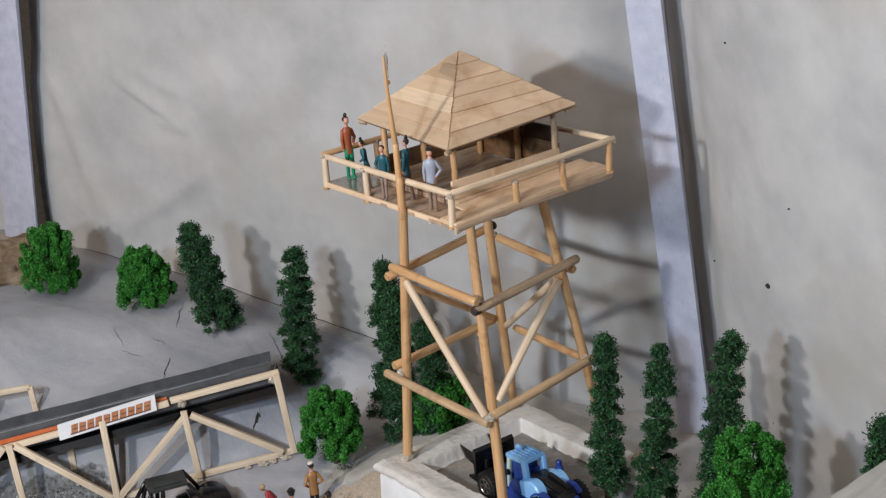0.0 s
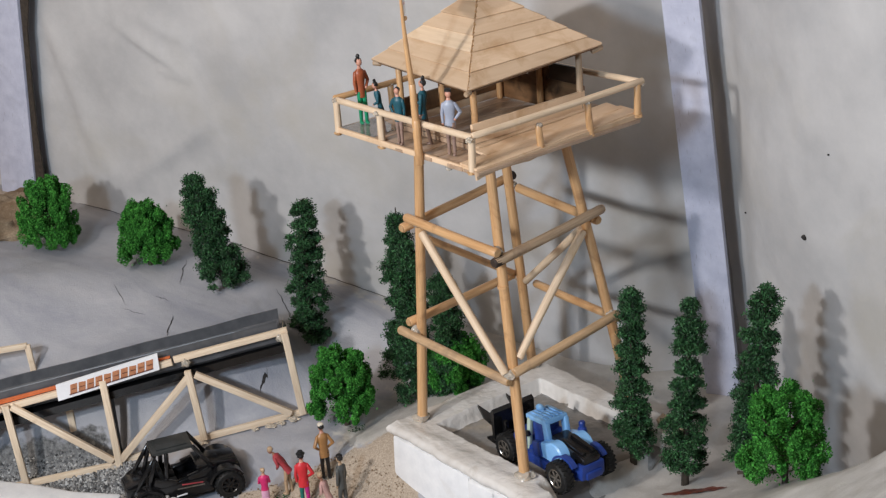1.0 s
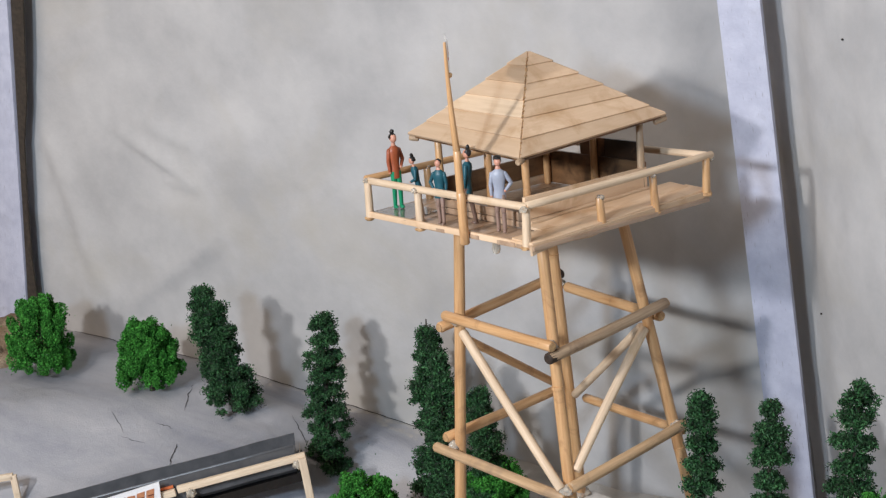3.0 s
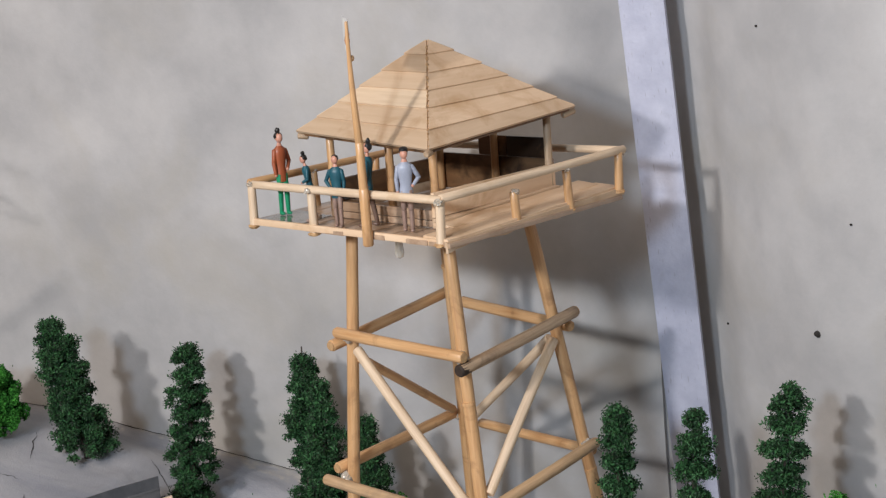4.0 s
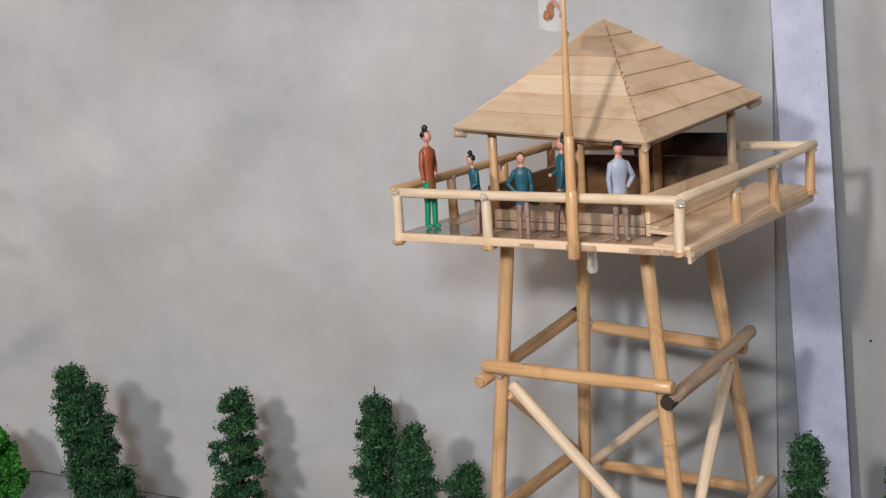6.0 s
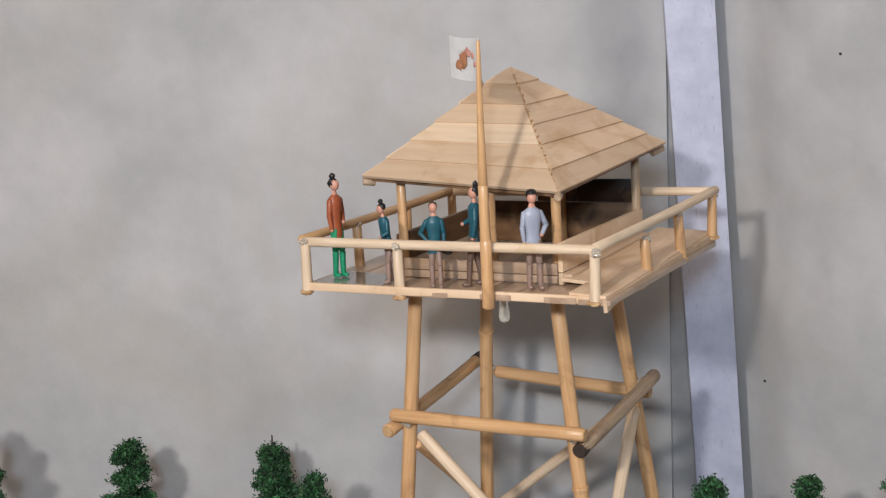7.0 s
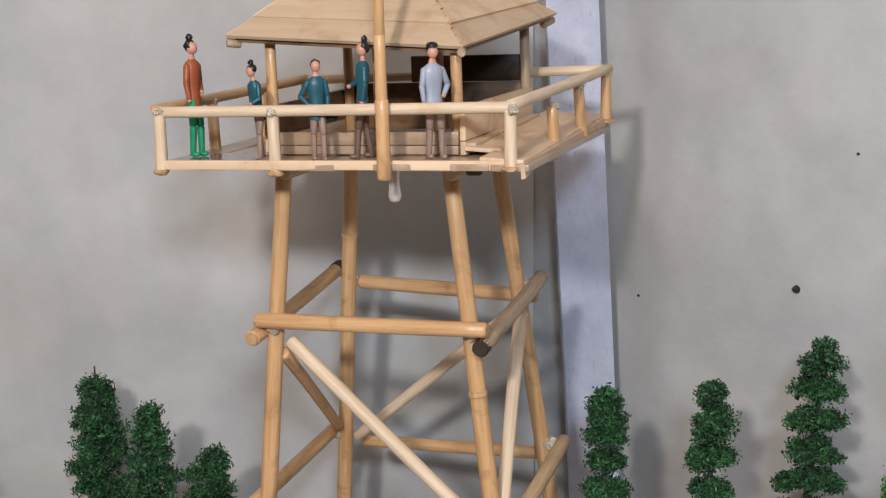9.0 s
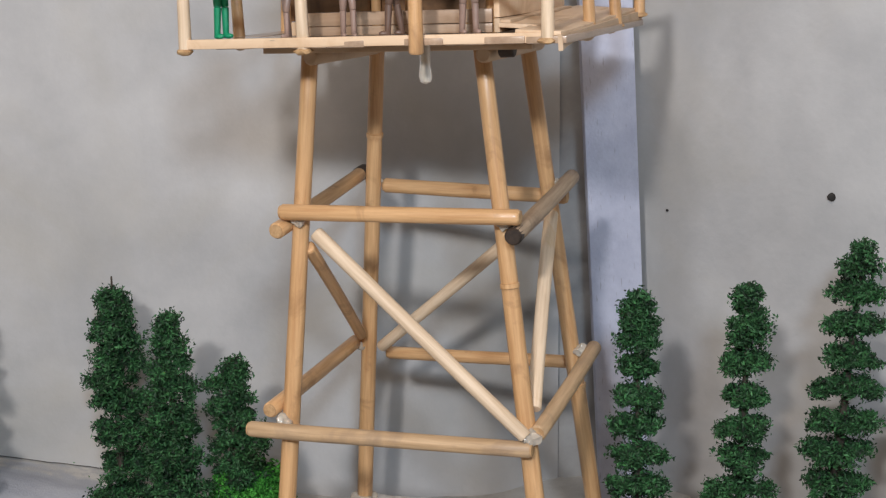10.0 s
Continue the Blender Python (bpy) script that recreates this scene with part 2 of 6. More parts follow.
fleck_board(M["board"])
M["dark_gap"] = material("dark_gap", (0.30, 0.295, 0.29), (0.38, 0.375, 0.37), scale=100, rough=0.8)
def ground_material():
    """Grey mud, sand and pale plaster, mixed by the sheet's own cover mask with ragged borders."""
    m = bpy.data.materials.new("landscape")
    m.use_nodes = True
    nt = m.node_tree
    b = nt.nodes["Principled BSDF"]
    tc = nt.nodes.new("ShaderNodeTexCoord")
    at = nt.nodes.new("ShaderNodeAttribute")
    at.attribute_name = "cover"
    sp = nt.nodes.new("ShaderNodeSeparateXYZ")
    nt.links.new(at.outputs["Vector"], sp.inputs[0])

    def tone(scale, a, c, detail=8):
        n = nt.nodes.new("ShaderNodeTexNoise")
        n.inputs["Scale"].default_value, n.inputs["Detail"].default_value, n.inputs["Roughness"].default_value = scale, detail, 0.65
        nt.links.new(tc.outputs["Object"], n.inputs["Vector"])
        r = nt.nodes.new("ShaderNodeMapRange")
        r.inputs["From Min"].default_value, r.inputs["From Max"].default_value = 0.33, 0.67
        nt.links.new(n.outputs["Fac"], r.inputs["Value"])
        x = nt.nodes.new("ShaderNodeMix")
        x.data_type = "RGBA"
        x.inputs[6].default_value, x.inputs[7].default_value = (*a, 1), (*c, 1)
        nt.links.new(r.outputs["Result"], x.inputs[0])
        return n, x.outputs[2]

    def streaks(n, tc, nt):
        """Draws the blotches out along the slope, as the trowel left them."""
        mp = nt.nodes.new("ShaderNodeMapping")
        mp.inputs["Rotation"].default_value, mp.inputs["Scale"].default_value = (0, 0, 0.5), (0.55, 1.9, 1.0)
        nt.links.new(tc.outputs["Object"], mp.inputs["Vector"])
        nt.links.new(mp.outputs["Vector"], n.inputs["Vector"])
        n.inputs["Distortion"].default_value = 0.8

    n1, mud = tone(16, (0.255, 0.265, 0.305), (0.41, 0.41, 0.43))
    streaks(n1, tc, nt)
    n1.inputs["Detail"].default_value, n1.inputs["Roughness"].default_value = 13, 0.74
    n2, sand = tone(1200, (0.27, 0.215, 0.16), (0.50, 0.415, 0.325))
    n4, stones = tone(420, (0.035, 0.035, 0.036), (0.26, 0.26, 0.255))
    n3, pale = tone(40, (0.38, 0.36, 0.33), (0.58, 0.56, 0.53))
    edge = nt.nodes.new("ShaderNodeTexNoise")
    edge.inputs["Scale"].default_value, edge.inputs["Detail"].default_value = 160, 8
    nt.links.new(tc.outputs["Object"], edge.inputs["Vector"])
    colour = mud
    for k, other in ((1, pale), (0, sand), (2, stones)):
        ad = nt.nodes.new("ShaderNodeMath")
        ad.operation = "ADD"
        nt.links.new(sp.outputs[k], ad.inputs[0])
        nt.links.new(edge.outputs["Fac"], ad.inputs[1])
        r = nt.nodes.new("ShaderNodeMapRange")
        r.inputs["From Min"].default_value, r.inputs["From Max"].default_value = 0.93, 1.10
        nt.links.new(ad.outputs[0], r.inputs["Value"])
        x = nt.nodes.new("ShaderNodeMix")
        x.data_type = "RGBA"
        nt.links.new(r.outputs["Result"], x.inputs[0])
        nt.links.new(colour, x.inputs[6])
        nt.links.new(other, x.inputs[7])
        colour = x.outputs[2]
    nt.links.new(colour, b.inputs["Base Color"])
    rr = nt.nodes.new("ShaderNodeMapRange")
    rr.inputs["To Min"].default_value, rr.inputs["To Max"].default_value = 0.48, 0.95
    nt.links.new(sp.outputs[0], rr.inputs["Value"])
    nt.links.new(rr.outputs["Result"], b.inputs["Roughness"])
    bp = nt.nodes.new("ShaderNodeBump")
    bp.inputs["Strength"].default_value, bp.inputs["Distance"].default_value = 0.55, 0.0007
    ad = nt.nodes.new("ShaderNodeMath")
    nt.links.new(n2.outputs["Fac"], ad.inputs[0])
    nt.links.new(edge.outputs["Fac"], ad.inputs[1])
    nt.links.new(ad.outputs[0], bp.inputs["Height"])
    nt.links.new(bp.outputs["Normal"], b.inputs["Normal"])
    return m


M["landscape"] = ground_material()
M["mud"] = material("mud", (0.27, 0.275, 0.295), (0.375, 0.38, 0.40), scale=45, rough=0.6, bump=0.6, fine=600,
                    stain=(0.44, 0.43, 0.42), stain_scale=14, stain_at=(0.5, 0.72), gloss=0.35)
M["plaster"] = material("plaster", (0.60, 0.565, 0.52), (0.74, 0.715, 0.68), scale=60, rough=0.2, bump=0.5, fine=500,
                        stain=(0.36, 0.31, 0.25), stain_scale=40, stain_at=(0.58, 0.8))
M["yard_mud"] = material("yard_mud", (0.15, 0.145, 0.14), (0.27, 0.26, 0.245), scale=50, rough=0.3, bump=0.5, fine=500,
                         stain=(0.34, 0.28, 0.20), stain_scale=30, stain_at=(0.5, 0.75))
M["foam"] = material("foam", (0.72, 0.725, 0.735), (0.84, 0.84, 0.84), scale=120, rough=0.5, bump=0.22, fine=900, stain=(0.66, 0.62, 0.57), stain_scale=45, stain_at=(0.6, 0.85))
M["sand"] = material("sand", (0.24, 0.180, 0.120), (0.41, 0.325, 0.230), scale=900, rough=0.95, bump=1.0, fine=2500, gloss=0.15,
                     stain=(0.17, 0.11, 0.065), stain_scale=60, stain_at=(0.45, 0.72))
M["gravel"] = material("gravel", (0.10, 0.10, 0.10), (0.34, 0.34, 0.335), scale=500, rough=0.8, bump=0.5)
M["conifer"] = material("conifer", (0.005, 0.024, 0.009), (0.046, 0.152, 0.050), scale=300, rough=0.6, bump=0, gloss=0.4, flecks=(0.10, 1.7))
M["shrub"] = material("shrub", (0.014, 0.100, 0.012), (0.080, 0.325, 0.050), scale=260, rough=0.75, bump=0, gloss=0.2, flecks=(0.40, 1.5))
M["trunk"] = material("trunk", (0.022, 0.017, 0.013), (0.06, 0.045, 0.032), scale=500, rough=0.8)
M["black_plastic"] = material("black_plastic", (0.004, 0.004, 0.0045), (0.010, 0.010, 0.011), scale=300, rough=0.22, bump=0.15)
M["flume_plastic"] = material("flume_plastic", (0.060, 0.063, 0.070), (0.095, 0.098, 0.106), scale=150, rough=0.34, bump=0.2)
M["buggy_roof"] = material("buggy_roof", (0.018, 0.021, 0.021), (0.034, 0.038, 0.038), scale=200, rough=0.35, bump=0.3)
M["tyre"] = material("tyre", (0.005, 0.005, 0.005), (0.016, 0.016, 0.016), scale=600, rough=0.6, gloss=0.3)
M["rim_metal"] = material("rim_metal", (0.20, 0.185, 0.165), (0.36, 0.335, 0.30), scale=400, rough=0.25, metal=0.85)
M["sky_blue"] = material("sky_blue", (0.20, 0.44, 0.78), (0.25, 0.50, 0.83), scale=200, rough=0.3, bump=0.05)
M["navy"] = material("navy", (0.012, 0.035, 0.20), (0.022, 0.055, 0.27), scale=200, rough=0.35, bump=0.05)
M["strip_green"] = material("strip_green", (0.42, 0.52, 0.42), (0.50, 0.60, 0.50), scale=200, rough=0.4)
M["orange"] = material("orange", (0.50, 0.115, 0.035), (0.60, 0.16, 0.05), scale=200, rough=0.5)
M["paper"] = material("paper", (0.74, 0.74, 0.76), (0.82, 0.82, 0.83), scale=200, rough=0.6, bump=0.1)
M["print_brown"] = material("print_brown", (0.34, 0.13, 0.06), (0.52, 0.23, 0.11), scale=500, rough=0.6)
M["print_red"] = material("print_red", (0.45, 0.20, 0.16), (0.55, 0.28, 0.22), scale=500, rough=0.6)
M["glue"] = material("glue", (0.78, 0.70, 0.58), (0.86, 0.80, 0.70), scale=200, rough=0.16, bump=0, trans=0.55)
M["film"] = material("film", (0.75, 0.75, 0.74), (0.80, 0.80, 0.79), scale=200, rough=0.08, bump=0, trans=0.9)
M["flag_film"] = material("flag_film", (0.74, 0.74, 0.73), (0.82, 0.82, 0.80), scale=300, rough=0.35, bump=0.1, alpha=0.62)
M["hole"] = material("hole", (0.015, 0.013, 0.012), (0.035, 0.03, 0.028), scale=300, rough=0.9)
M["leaf_litter"] = material("leaf_litter", (0.05, 0.014, 0.010), (0.17, 0.045, 0.025), scale=250, rough=0.5)
M["room_paint"] = material("room_paint", (0.66, 0.66, 0.65), (0.70, 0.70, 0.69), scale=20, rough=0.9, bump=0.1)
M["room_floor"] = material("room_floor", (0.22, 0.19, 0.16), (0.30, 0.26, 0.22), scale=12, rough=0.7, bump=0.1)
PAINT = dict(rust=(0.34, 0.085, 0.032), green=(0.01, 0.26, 0.12), teal=(0.012, 0.085, 0.115), grey=(0.33, 0.36, 0.44), brown=(0.15, 0.09, 0.065),
             skin=(0.55, 0.27, 0.19), black=(0.012, 0.011, 0.011), mauve=(0.30, 0.20, 0.16), red=(0.62, 0.030, 0.040), magenta=(0.52, 0.02, 0.22),
             pink=(0.68, 0.36, 0.50), rose=(0.62, 0.028, 0.15), ochre=(0.34, 0.17, 0.06), charcoal=(0.075, 0.078, 0.075), jade=(0.012, 0.18, 0.14),
             blush=(0.50, 0.29, 0.26), maroon=(0.36, 0.045, 0.055), cream=(0.66, 0.60, 0.50), tan=(0.45, 0.31, 0.19), darkskin=(0.28, 0.13, 0.08),
             ash=(0.22, 0.22, 0.22))
for key, c in PAINT.items():
    M["paint_" + key] = material("paint_" + key, tuple(v * 0.85 for v in c), tuple(min(1, v * 1.1) for v in c), scale=350, rough=0.42, bump=0.15)

# ---------------------------------------------------------------- helpers of this scene
ORIGIN = {}


def fresh():
    bm = bmesh.new()
    bm.verts.layers.float_vector.new("grain")
    return bm


def thing(name, base, label, category, group="", kind=""):
    ob = new(name)
    ob.location = Vector(base) * CM
    ob.empty_display_size = 0.01
    ORIGIN[ob] = Vector(base)
    return tagged(ob, label, category, group, kind)


def part(name, bm, mat, parent=None, label="", smooth=True):
    """Links a bmesh, drawn in centimetres of the world, as one mesh under a thing or a part."""
    o = ORIGIN[parent] if parent else Vector((0, 0, 0))
    for v in bm.verts:
        v.co = (v.co - o) * CM
    me = bpy.data.meshes.new(name)
    bm.normal_update()
    for f in bm.faces:
        f.smooth = smooth
    bm.to_mesh(me)
    bm.free()
    if smooth:
        me.set_sharp_from_angle(angle=radians(38))
    for one in mat if isinstance(mat, (list, tuple)) else [mat]:
        me.materials.append(M[one])
    ob = new(name, me)
    if parent:
        ob.parent = parent
        ORIGIN[ob] = o
    else:
        ORIGIN[ob] = Vector((0, 0, 0))
    return tagged(ob, label)


def solid(name, bm, mat, label, category, group="", kind="", smooth=True):
    return tagged(part(name, bm, mat, None, "", smooth), label, category, group, kind)


def frame_of(d):
    d = d.normalized()
    a = Vector((0, 0, 1)) if abs(d.z) < 0.9 else Vector((1, 0, 0))
    x = d.cross(a).normalized()
    return x, d.cross(x).normalized(), d


def rod(bm, p, q, r0, r1=None, seg=12, steps=4, bend=0.0, rnd=0.02, seed=0.0, mat=0):
    """A stick from p to q, slightly bowed and uneven, with rounded-over ends."""
    p, q = Vector(p), Vector(q)
    r1 = r0 if r1 is None else r1
    x, y, d = frame_of(q - p)
    length, layer = (q - p).length, bm.verts.layers.float_vector["grain"]
    rings = []
    e = min(r0 * 0.25, length * 0.1)
    spots = [(0, 0.80), (e / length, 1.0)] + [(k / steps, 1.0) for k in range(1, steps)] + [(1 - e / length, 1.0), (1, 0.80)]
    for s, k in spots:
        c = p.lerp(q, s) + x * bend * 4 * s * (1 - s)
        ring = []
        for n in range(seg):
            a = 2 * math.pi * n / seg
            w = 1 + rnd * noise.noise(Vector((s * length * 0.9 + seed * 7.3, math.cos(a), math.sin(a) + seed)))*2
            v = bm.verts.new(c + (x * math.cos(a) + y * math.sin(a)) * (r0 + (r1 - r0) * s) * k * w)
            v[layer] = (s * length * CM + seed, math.cos(a) * r0 * CM + seed * 0.37, math.sin(a) * r0 * CM)
            ring.append(v)
        rings.append(ring)
    for a, b in zip(rings, rings[1:]):
        for n in range(seg):
            bm.faces.new((a[n], a[(n + 1) % seg], b[(n + 1) % seg], b[n])).material_index = mat
    bm.faces.new(rings[0][::-1]).material_index = mat
    bm.faces.new(rings[-1]).material_index = mat
    return bm


def block(bm, m, size, bevel=0.03, seed=0.0, mat=0, axis=0, rough=0.0):
    """A box of that size at the pose m, with eased edges; grain along the given axis."""
    made = bmesh.ops.create_cube(bm, size=1)["verts"]
    faces = list({f for v in made for f in v.link_faces})
    for v in made:
        v.co = Vector(v.co[k] * size[k] for k in range(3))
    if bevel:
        edges = list({e for v in made for e in v.link_edges})
        out = bmesh.ops.bevel(bm, geom=edges, offset=bevel, segments=2, profile=0.6, affect="EDGES")
        faces = list({f for f in out["faces"]} | {f for f in faces if f.is_valid})
        made = list({v for f in faces for v in f.verts})
    layer = bm.verts.layers.float_vector["grain"]
    for v in made:
        c = v.co.copy()
        k = (c[axis], c[(axis + 1) % 3], c[(axis + 2) % 3])
        v[layer] = (k[0] * CM + seed, k[1] * CM + seed * 0.37, k[2] * CM)
        if rough:
            c += noise.noise_vector(c * 1.3 + Vector((seed * 9, 0, 0))) * rough
        v.co = m @ c
    for f in faces:
        f.material_index = mat
    return bm


def turned(bm, m, profile, seg=20, mat=0, closed=True):
    """A turned form round local z: profile of (radius, height)."""
    layer = bm.verts.layers.float_vector["grain"]
    rings = []
    for r, h in profile:
        ring = []
        for n in range(seg):
            a = 2 * math.pi * n / seg
            v = bm.verts.new(m @ Vector((r * math.cos(a), r * math.sin(a), h)))
            v[layer] = (a * 0.003, r * CM, h * CM)
            ring.append(v)
        rings.append(ring)
    for a, b in zip(rings, rings[1:]):
        for n in range(seg):
            bm.faces.new((a[n], a[(n + 1) % seg], b[(n + 1) % seg], b[n])).material_index = mat
    if closed:
        bm.faces.new(rings[0][::-1]).material_index = mat
        bm.faces.new(rings[-1]).material_index = mat
    return bm


def blob(bm, centre, size, mat=0, turn=None, sub=2, lumpy=0.0, seed=0.0):
    made = bmesh.ops.create_icosphere(bm, subdivisions=sub, radius=1)["verts"]
    for v in made:
        c = v.co.copy()
        if lumpy:
            c *= 1 + lumpy * noise.noise(c * 1.7 + Vector((seed * 5.1, 0, 0)))
        c = Vector(c[k] * size[k] for k in range(3))
        v.co = (turn @ c if turn else c) + Vector(centre)
    for f in {f for v in made for f in v.link_faces}:
        f.material_index = mat
    return bm


def slab(bm, corners, thick, seed=0.0, along=None, mat=0):
    """A board with the given corners (in order round it) and a thickness behind its face."""
    corners = [Vector(c) for c in corners]
    n = (corners[1] - corners[0]).cross(corners[2] - corners[0]).normalized()
    layer = bm.verts.layers.float_vector["grain"]
    d = (Vector(along) if along else corners[1] - corners[0]).normalized()
    s = n.cross(d)
    top, low = [], []
    for c in corners:
        for out, off in ((top, 0), (low, -thick)):
            v = bm.verts.new(c + n * off)
            v[layer] = (v.co.dot(d) * CM + seed, v.co.dot(s) * CM + seed * 0.37, v.co.dot(n) * CM)
            out.append(v)
    bm.faces.new(top).material_index = mat
    bm.faces.new(low[::-1]).material_index = mat
    k = len(corners)
    for i in range(k):
        bm.faces.new((top[i], low[i], low[(i + 1) % k], top[(i + 1) % k])).material_index = mat
    return bm


def sheet(nx, ny, place, mat_of=None):
    """A grid of places place(s, t), s and t from 0 to 1."""
    bm = fresh()
    rows = [[bm.verts.new(place(i / nx, j / ny)) for i in range(nx + 1)] for j in range(ny + 1)]
    for j in range(ny):
        for i in range(nx):
            f = bm.faces.new((rows[j][i], rows[j][i + 1], rows[j + 1][i + 1], rows[j + 1][i]))
            if mat_of:
                f.material_index = mat_of(f.calc_center_median())
    return bm


def step(a, b, x):
    t = min(1.0, max(0.0, (x - a) / (b - a)))
    return t * t * (3 - 2 * t)


def fbm(x, y, z=0.0):
    return noise.noise(Vector((x, y, z))) + 0.5 * noise.noise(Vector((x * 2.1, y * 2.1, z + 3))) + 0.25 * noise.noise(Vector((x * 4.3, y * 4.3, z + 7)))


YAW = radians(-16)
TU, TV = Vector((math.cos(YAW), math.sin(YAW), 0)), Vector((-math.sin(YAW), math.cos(YAW), 0))


def T(u, v, z):
    """A point of the tower's own square, in the world."""
    return TU * u + TV * v + Vector((0, 0, z))


TURN = Matrix.Rotation(YAW, 4, "Z")

# ---------------------------------------------------------------- the room


def wall_line(x):
    return 11.5 + 0.117 * (x - 4.5) + 1.5 * step(0.8, 4, x)


def lean(x):
    return -0.12 * step(-44, 6, x)


CREASES = ((-30.6, 15.7, -26.0, 13.1, 0.22, 0.85, 0.24), (-28.0, 13.3, -25.9, 12.7, 0.12, 0.35, 0.16), (-29.8, 16.7, -25.6, 15.1, 0.13, 0.6, 0.4),
           (-31.5, 6.0, -24.9, 10.1, 0.17, 0.5, 0.5), (-36.3, 17.0, -33.8, 7.4, 0.20, 1.0, 0.6))  # ends, height, widths above and below


def ridge(x, z, x0, z0, x1, z1, high, above, below):
    """How far a fold from one place of the cloth to another stands out, fading at its ends."""
    long = math.hypot(x1 - x0, z1 - z0)
    dx, dz = (x1 - x0) / long, (z1 - z0) / long
    at = ((x - x0) * dx + (z - z0) * dz) / long
    if not -0.5 < at < 1.5:
        return 0.0
    off = (z - z0) * dx - (x - x0) * dz
    return high * step(-0.25, 0.3, at) * step(1.2, 0.8, at) * math.exp(-(off / (above if off > 0 else below)) ** 2)


def left_wall(s, t):
    z = -8 + 62 * t
    x = -75 + (78.75 + 0.023 * (z - 8)) * s
    folds = 0.16 * fbm(x * 0.09 + 0.05 * z, z * 0.08, 2.0) + 0.07 * fbm(x * 0.3, z * 0.25, 5.0)
    folds += 0.18 * abs(noise.noise(Vector((x * 0.16 + z * 0.10, z * 0.12 - x * 0.05, 21.0))))
    crease = sum(ridge(x, z, *one) for one in CREASES)
    return Vector((x, wall_line(x) + lean(x) * z + folds - crease, z))


def right_wall(s, t):
    q, z = -2 + 44 * s, -8 + 62 * t
    x, y = 6.55 + q * 0.808, 11.76 - q * 0.59
    folds = 0.20 * fbm(q * 0.12, z * 0.10, 9.0) + 0.12 * fbm(q * 0.38, z * 0.22, 1.0)
    folds += 0.12 * abs(noise.noise(Vector((q * 0.20 + z * 0.06, z * 0.10, 31.0))))
    folds += 0.12 * math.sin(0.75 * (q - 0.22 * z)) * step(18, 30, z)
    y += 0.25 * 0.5 * math.log1p(math.exp(min(60.0, (q - 7.0) / 0.5)))
    return Vector((x + 0.59 * folds, y - 0.14 * z + 0.8 * folds + 0.55 * step(2.4, 0.2, q), z))


def thicken(bm, way):
    faces = list(bm.faces)
    out = bmesh.ops.extrude_face_region(bm, geom=faces)
    for v in [g for g in out["geom"] if isinstance(g, bmesh.types.BMVert)]:
        v.co += Vector(way)
    bmesh.ops.recalc_face_normals(bm, faces=bm.faces)
    return bm


solid("wall_north", thicken(sheet(400, 250, left_wall), (0, 0.5, 0)), "canvas", "pale grey canvas backdrop with soft creases and stains", "backdrop wall", kind="structure")
solid("wall_east", thicken(sheet(140, 150, right_wall), (0.3, 0.4, 0)), "canvas", "pale grey canvas backdrop with soft vertical folds", "backdrop wall", kind="structure")
bm = fresh()
slab(bm, [(2.4, 13.95, -8), (8.2, 13.95, -8), (8.2, 7.0, 54), (2.4, 7.0, 54)], 0.4)
solid("wall_slot", bm, "dark_gap", "dark gap in the backdrop behind the upright board", "gap", kind="structure")


def plank_board(name, lower, upper, width, thick, label):
    """A whitewashed board that leans with the backdrop, with worn edges."""
    lower, upper = Vector(lower), Vector(upper)
    up = (upper - lower)
    z = up.normalized()
    x = (width - width.dot(z) * z).normalized()
    y = z.cross(x)
    m = Matrix.Translation(lower + up / 2 + x * width.length / 2 + y * thick / 2) @ Matrix((x, y, z)).transposed().to_4x4()
    b = fresh()
    block(b, m, (width.length, thick, up.length), 0.05, axis=2)
    return solid(name, b, "board", label, "board")


plank_board("wall_board", (5.00, 10.73, -3), (3.52, 4.93, 46), Vector((1.72, 0.32, 0)), 0.40, "upright blue-white painted board against the canvas")
plank_board("wall_board", (-41.62, 5.32, 4.5), (-36.1, 5.0, 46), Vector((3.05, 0.10, 0)), 0.4, "upright blue-white painted board beside a dark gap")
bm = fresh()
slab(bm, [(x, 5.55, z) for x, z in ((-38.9, 4.6), (-37.6, 4.6), (-37.5, 8.5), (-37.2, 11.6), (-36.7, 15.3), (-35.95, 17.8), (-35.5, 20.7), (-33.0, 36), (-34.6, 36))], 0.1)
solid("wall_seam", bm, "trunk", "dark seam between board and canvas", "gap", kind="structure")

# flecks and small holes in the canvas
for x, z, r in ((12.05, 9.6, 0.14), (7.35, 8.7, 0.05), (10.0, 20.9, 0.05), (13.6, 14.0, 0.05)):
    q = (x - 6.55) / 0.808
    c = right_wall((q + 2) / 44, (z + 8) / 62)
    bm = fresh()
    blob(bm, c + Vector((-0.02, -0.03, 0)), (r, 0.05, r * 0.9), lumpy=0.3, seed=x)
    solid("wall_hole", bm, "hole", "small dark hole in the grey canvas", "hole")

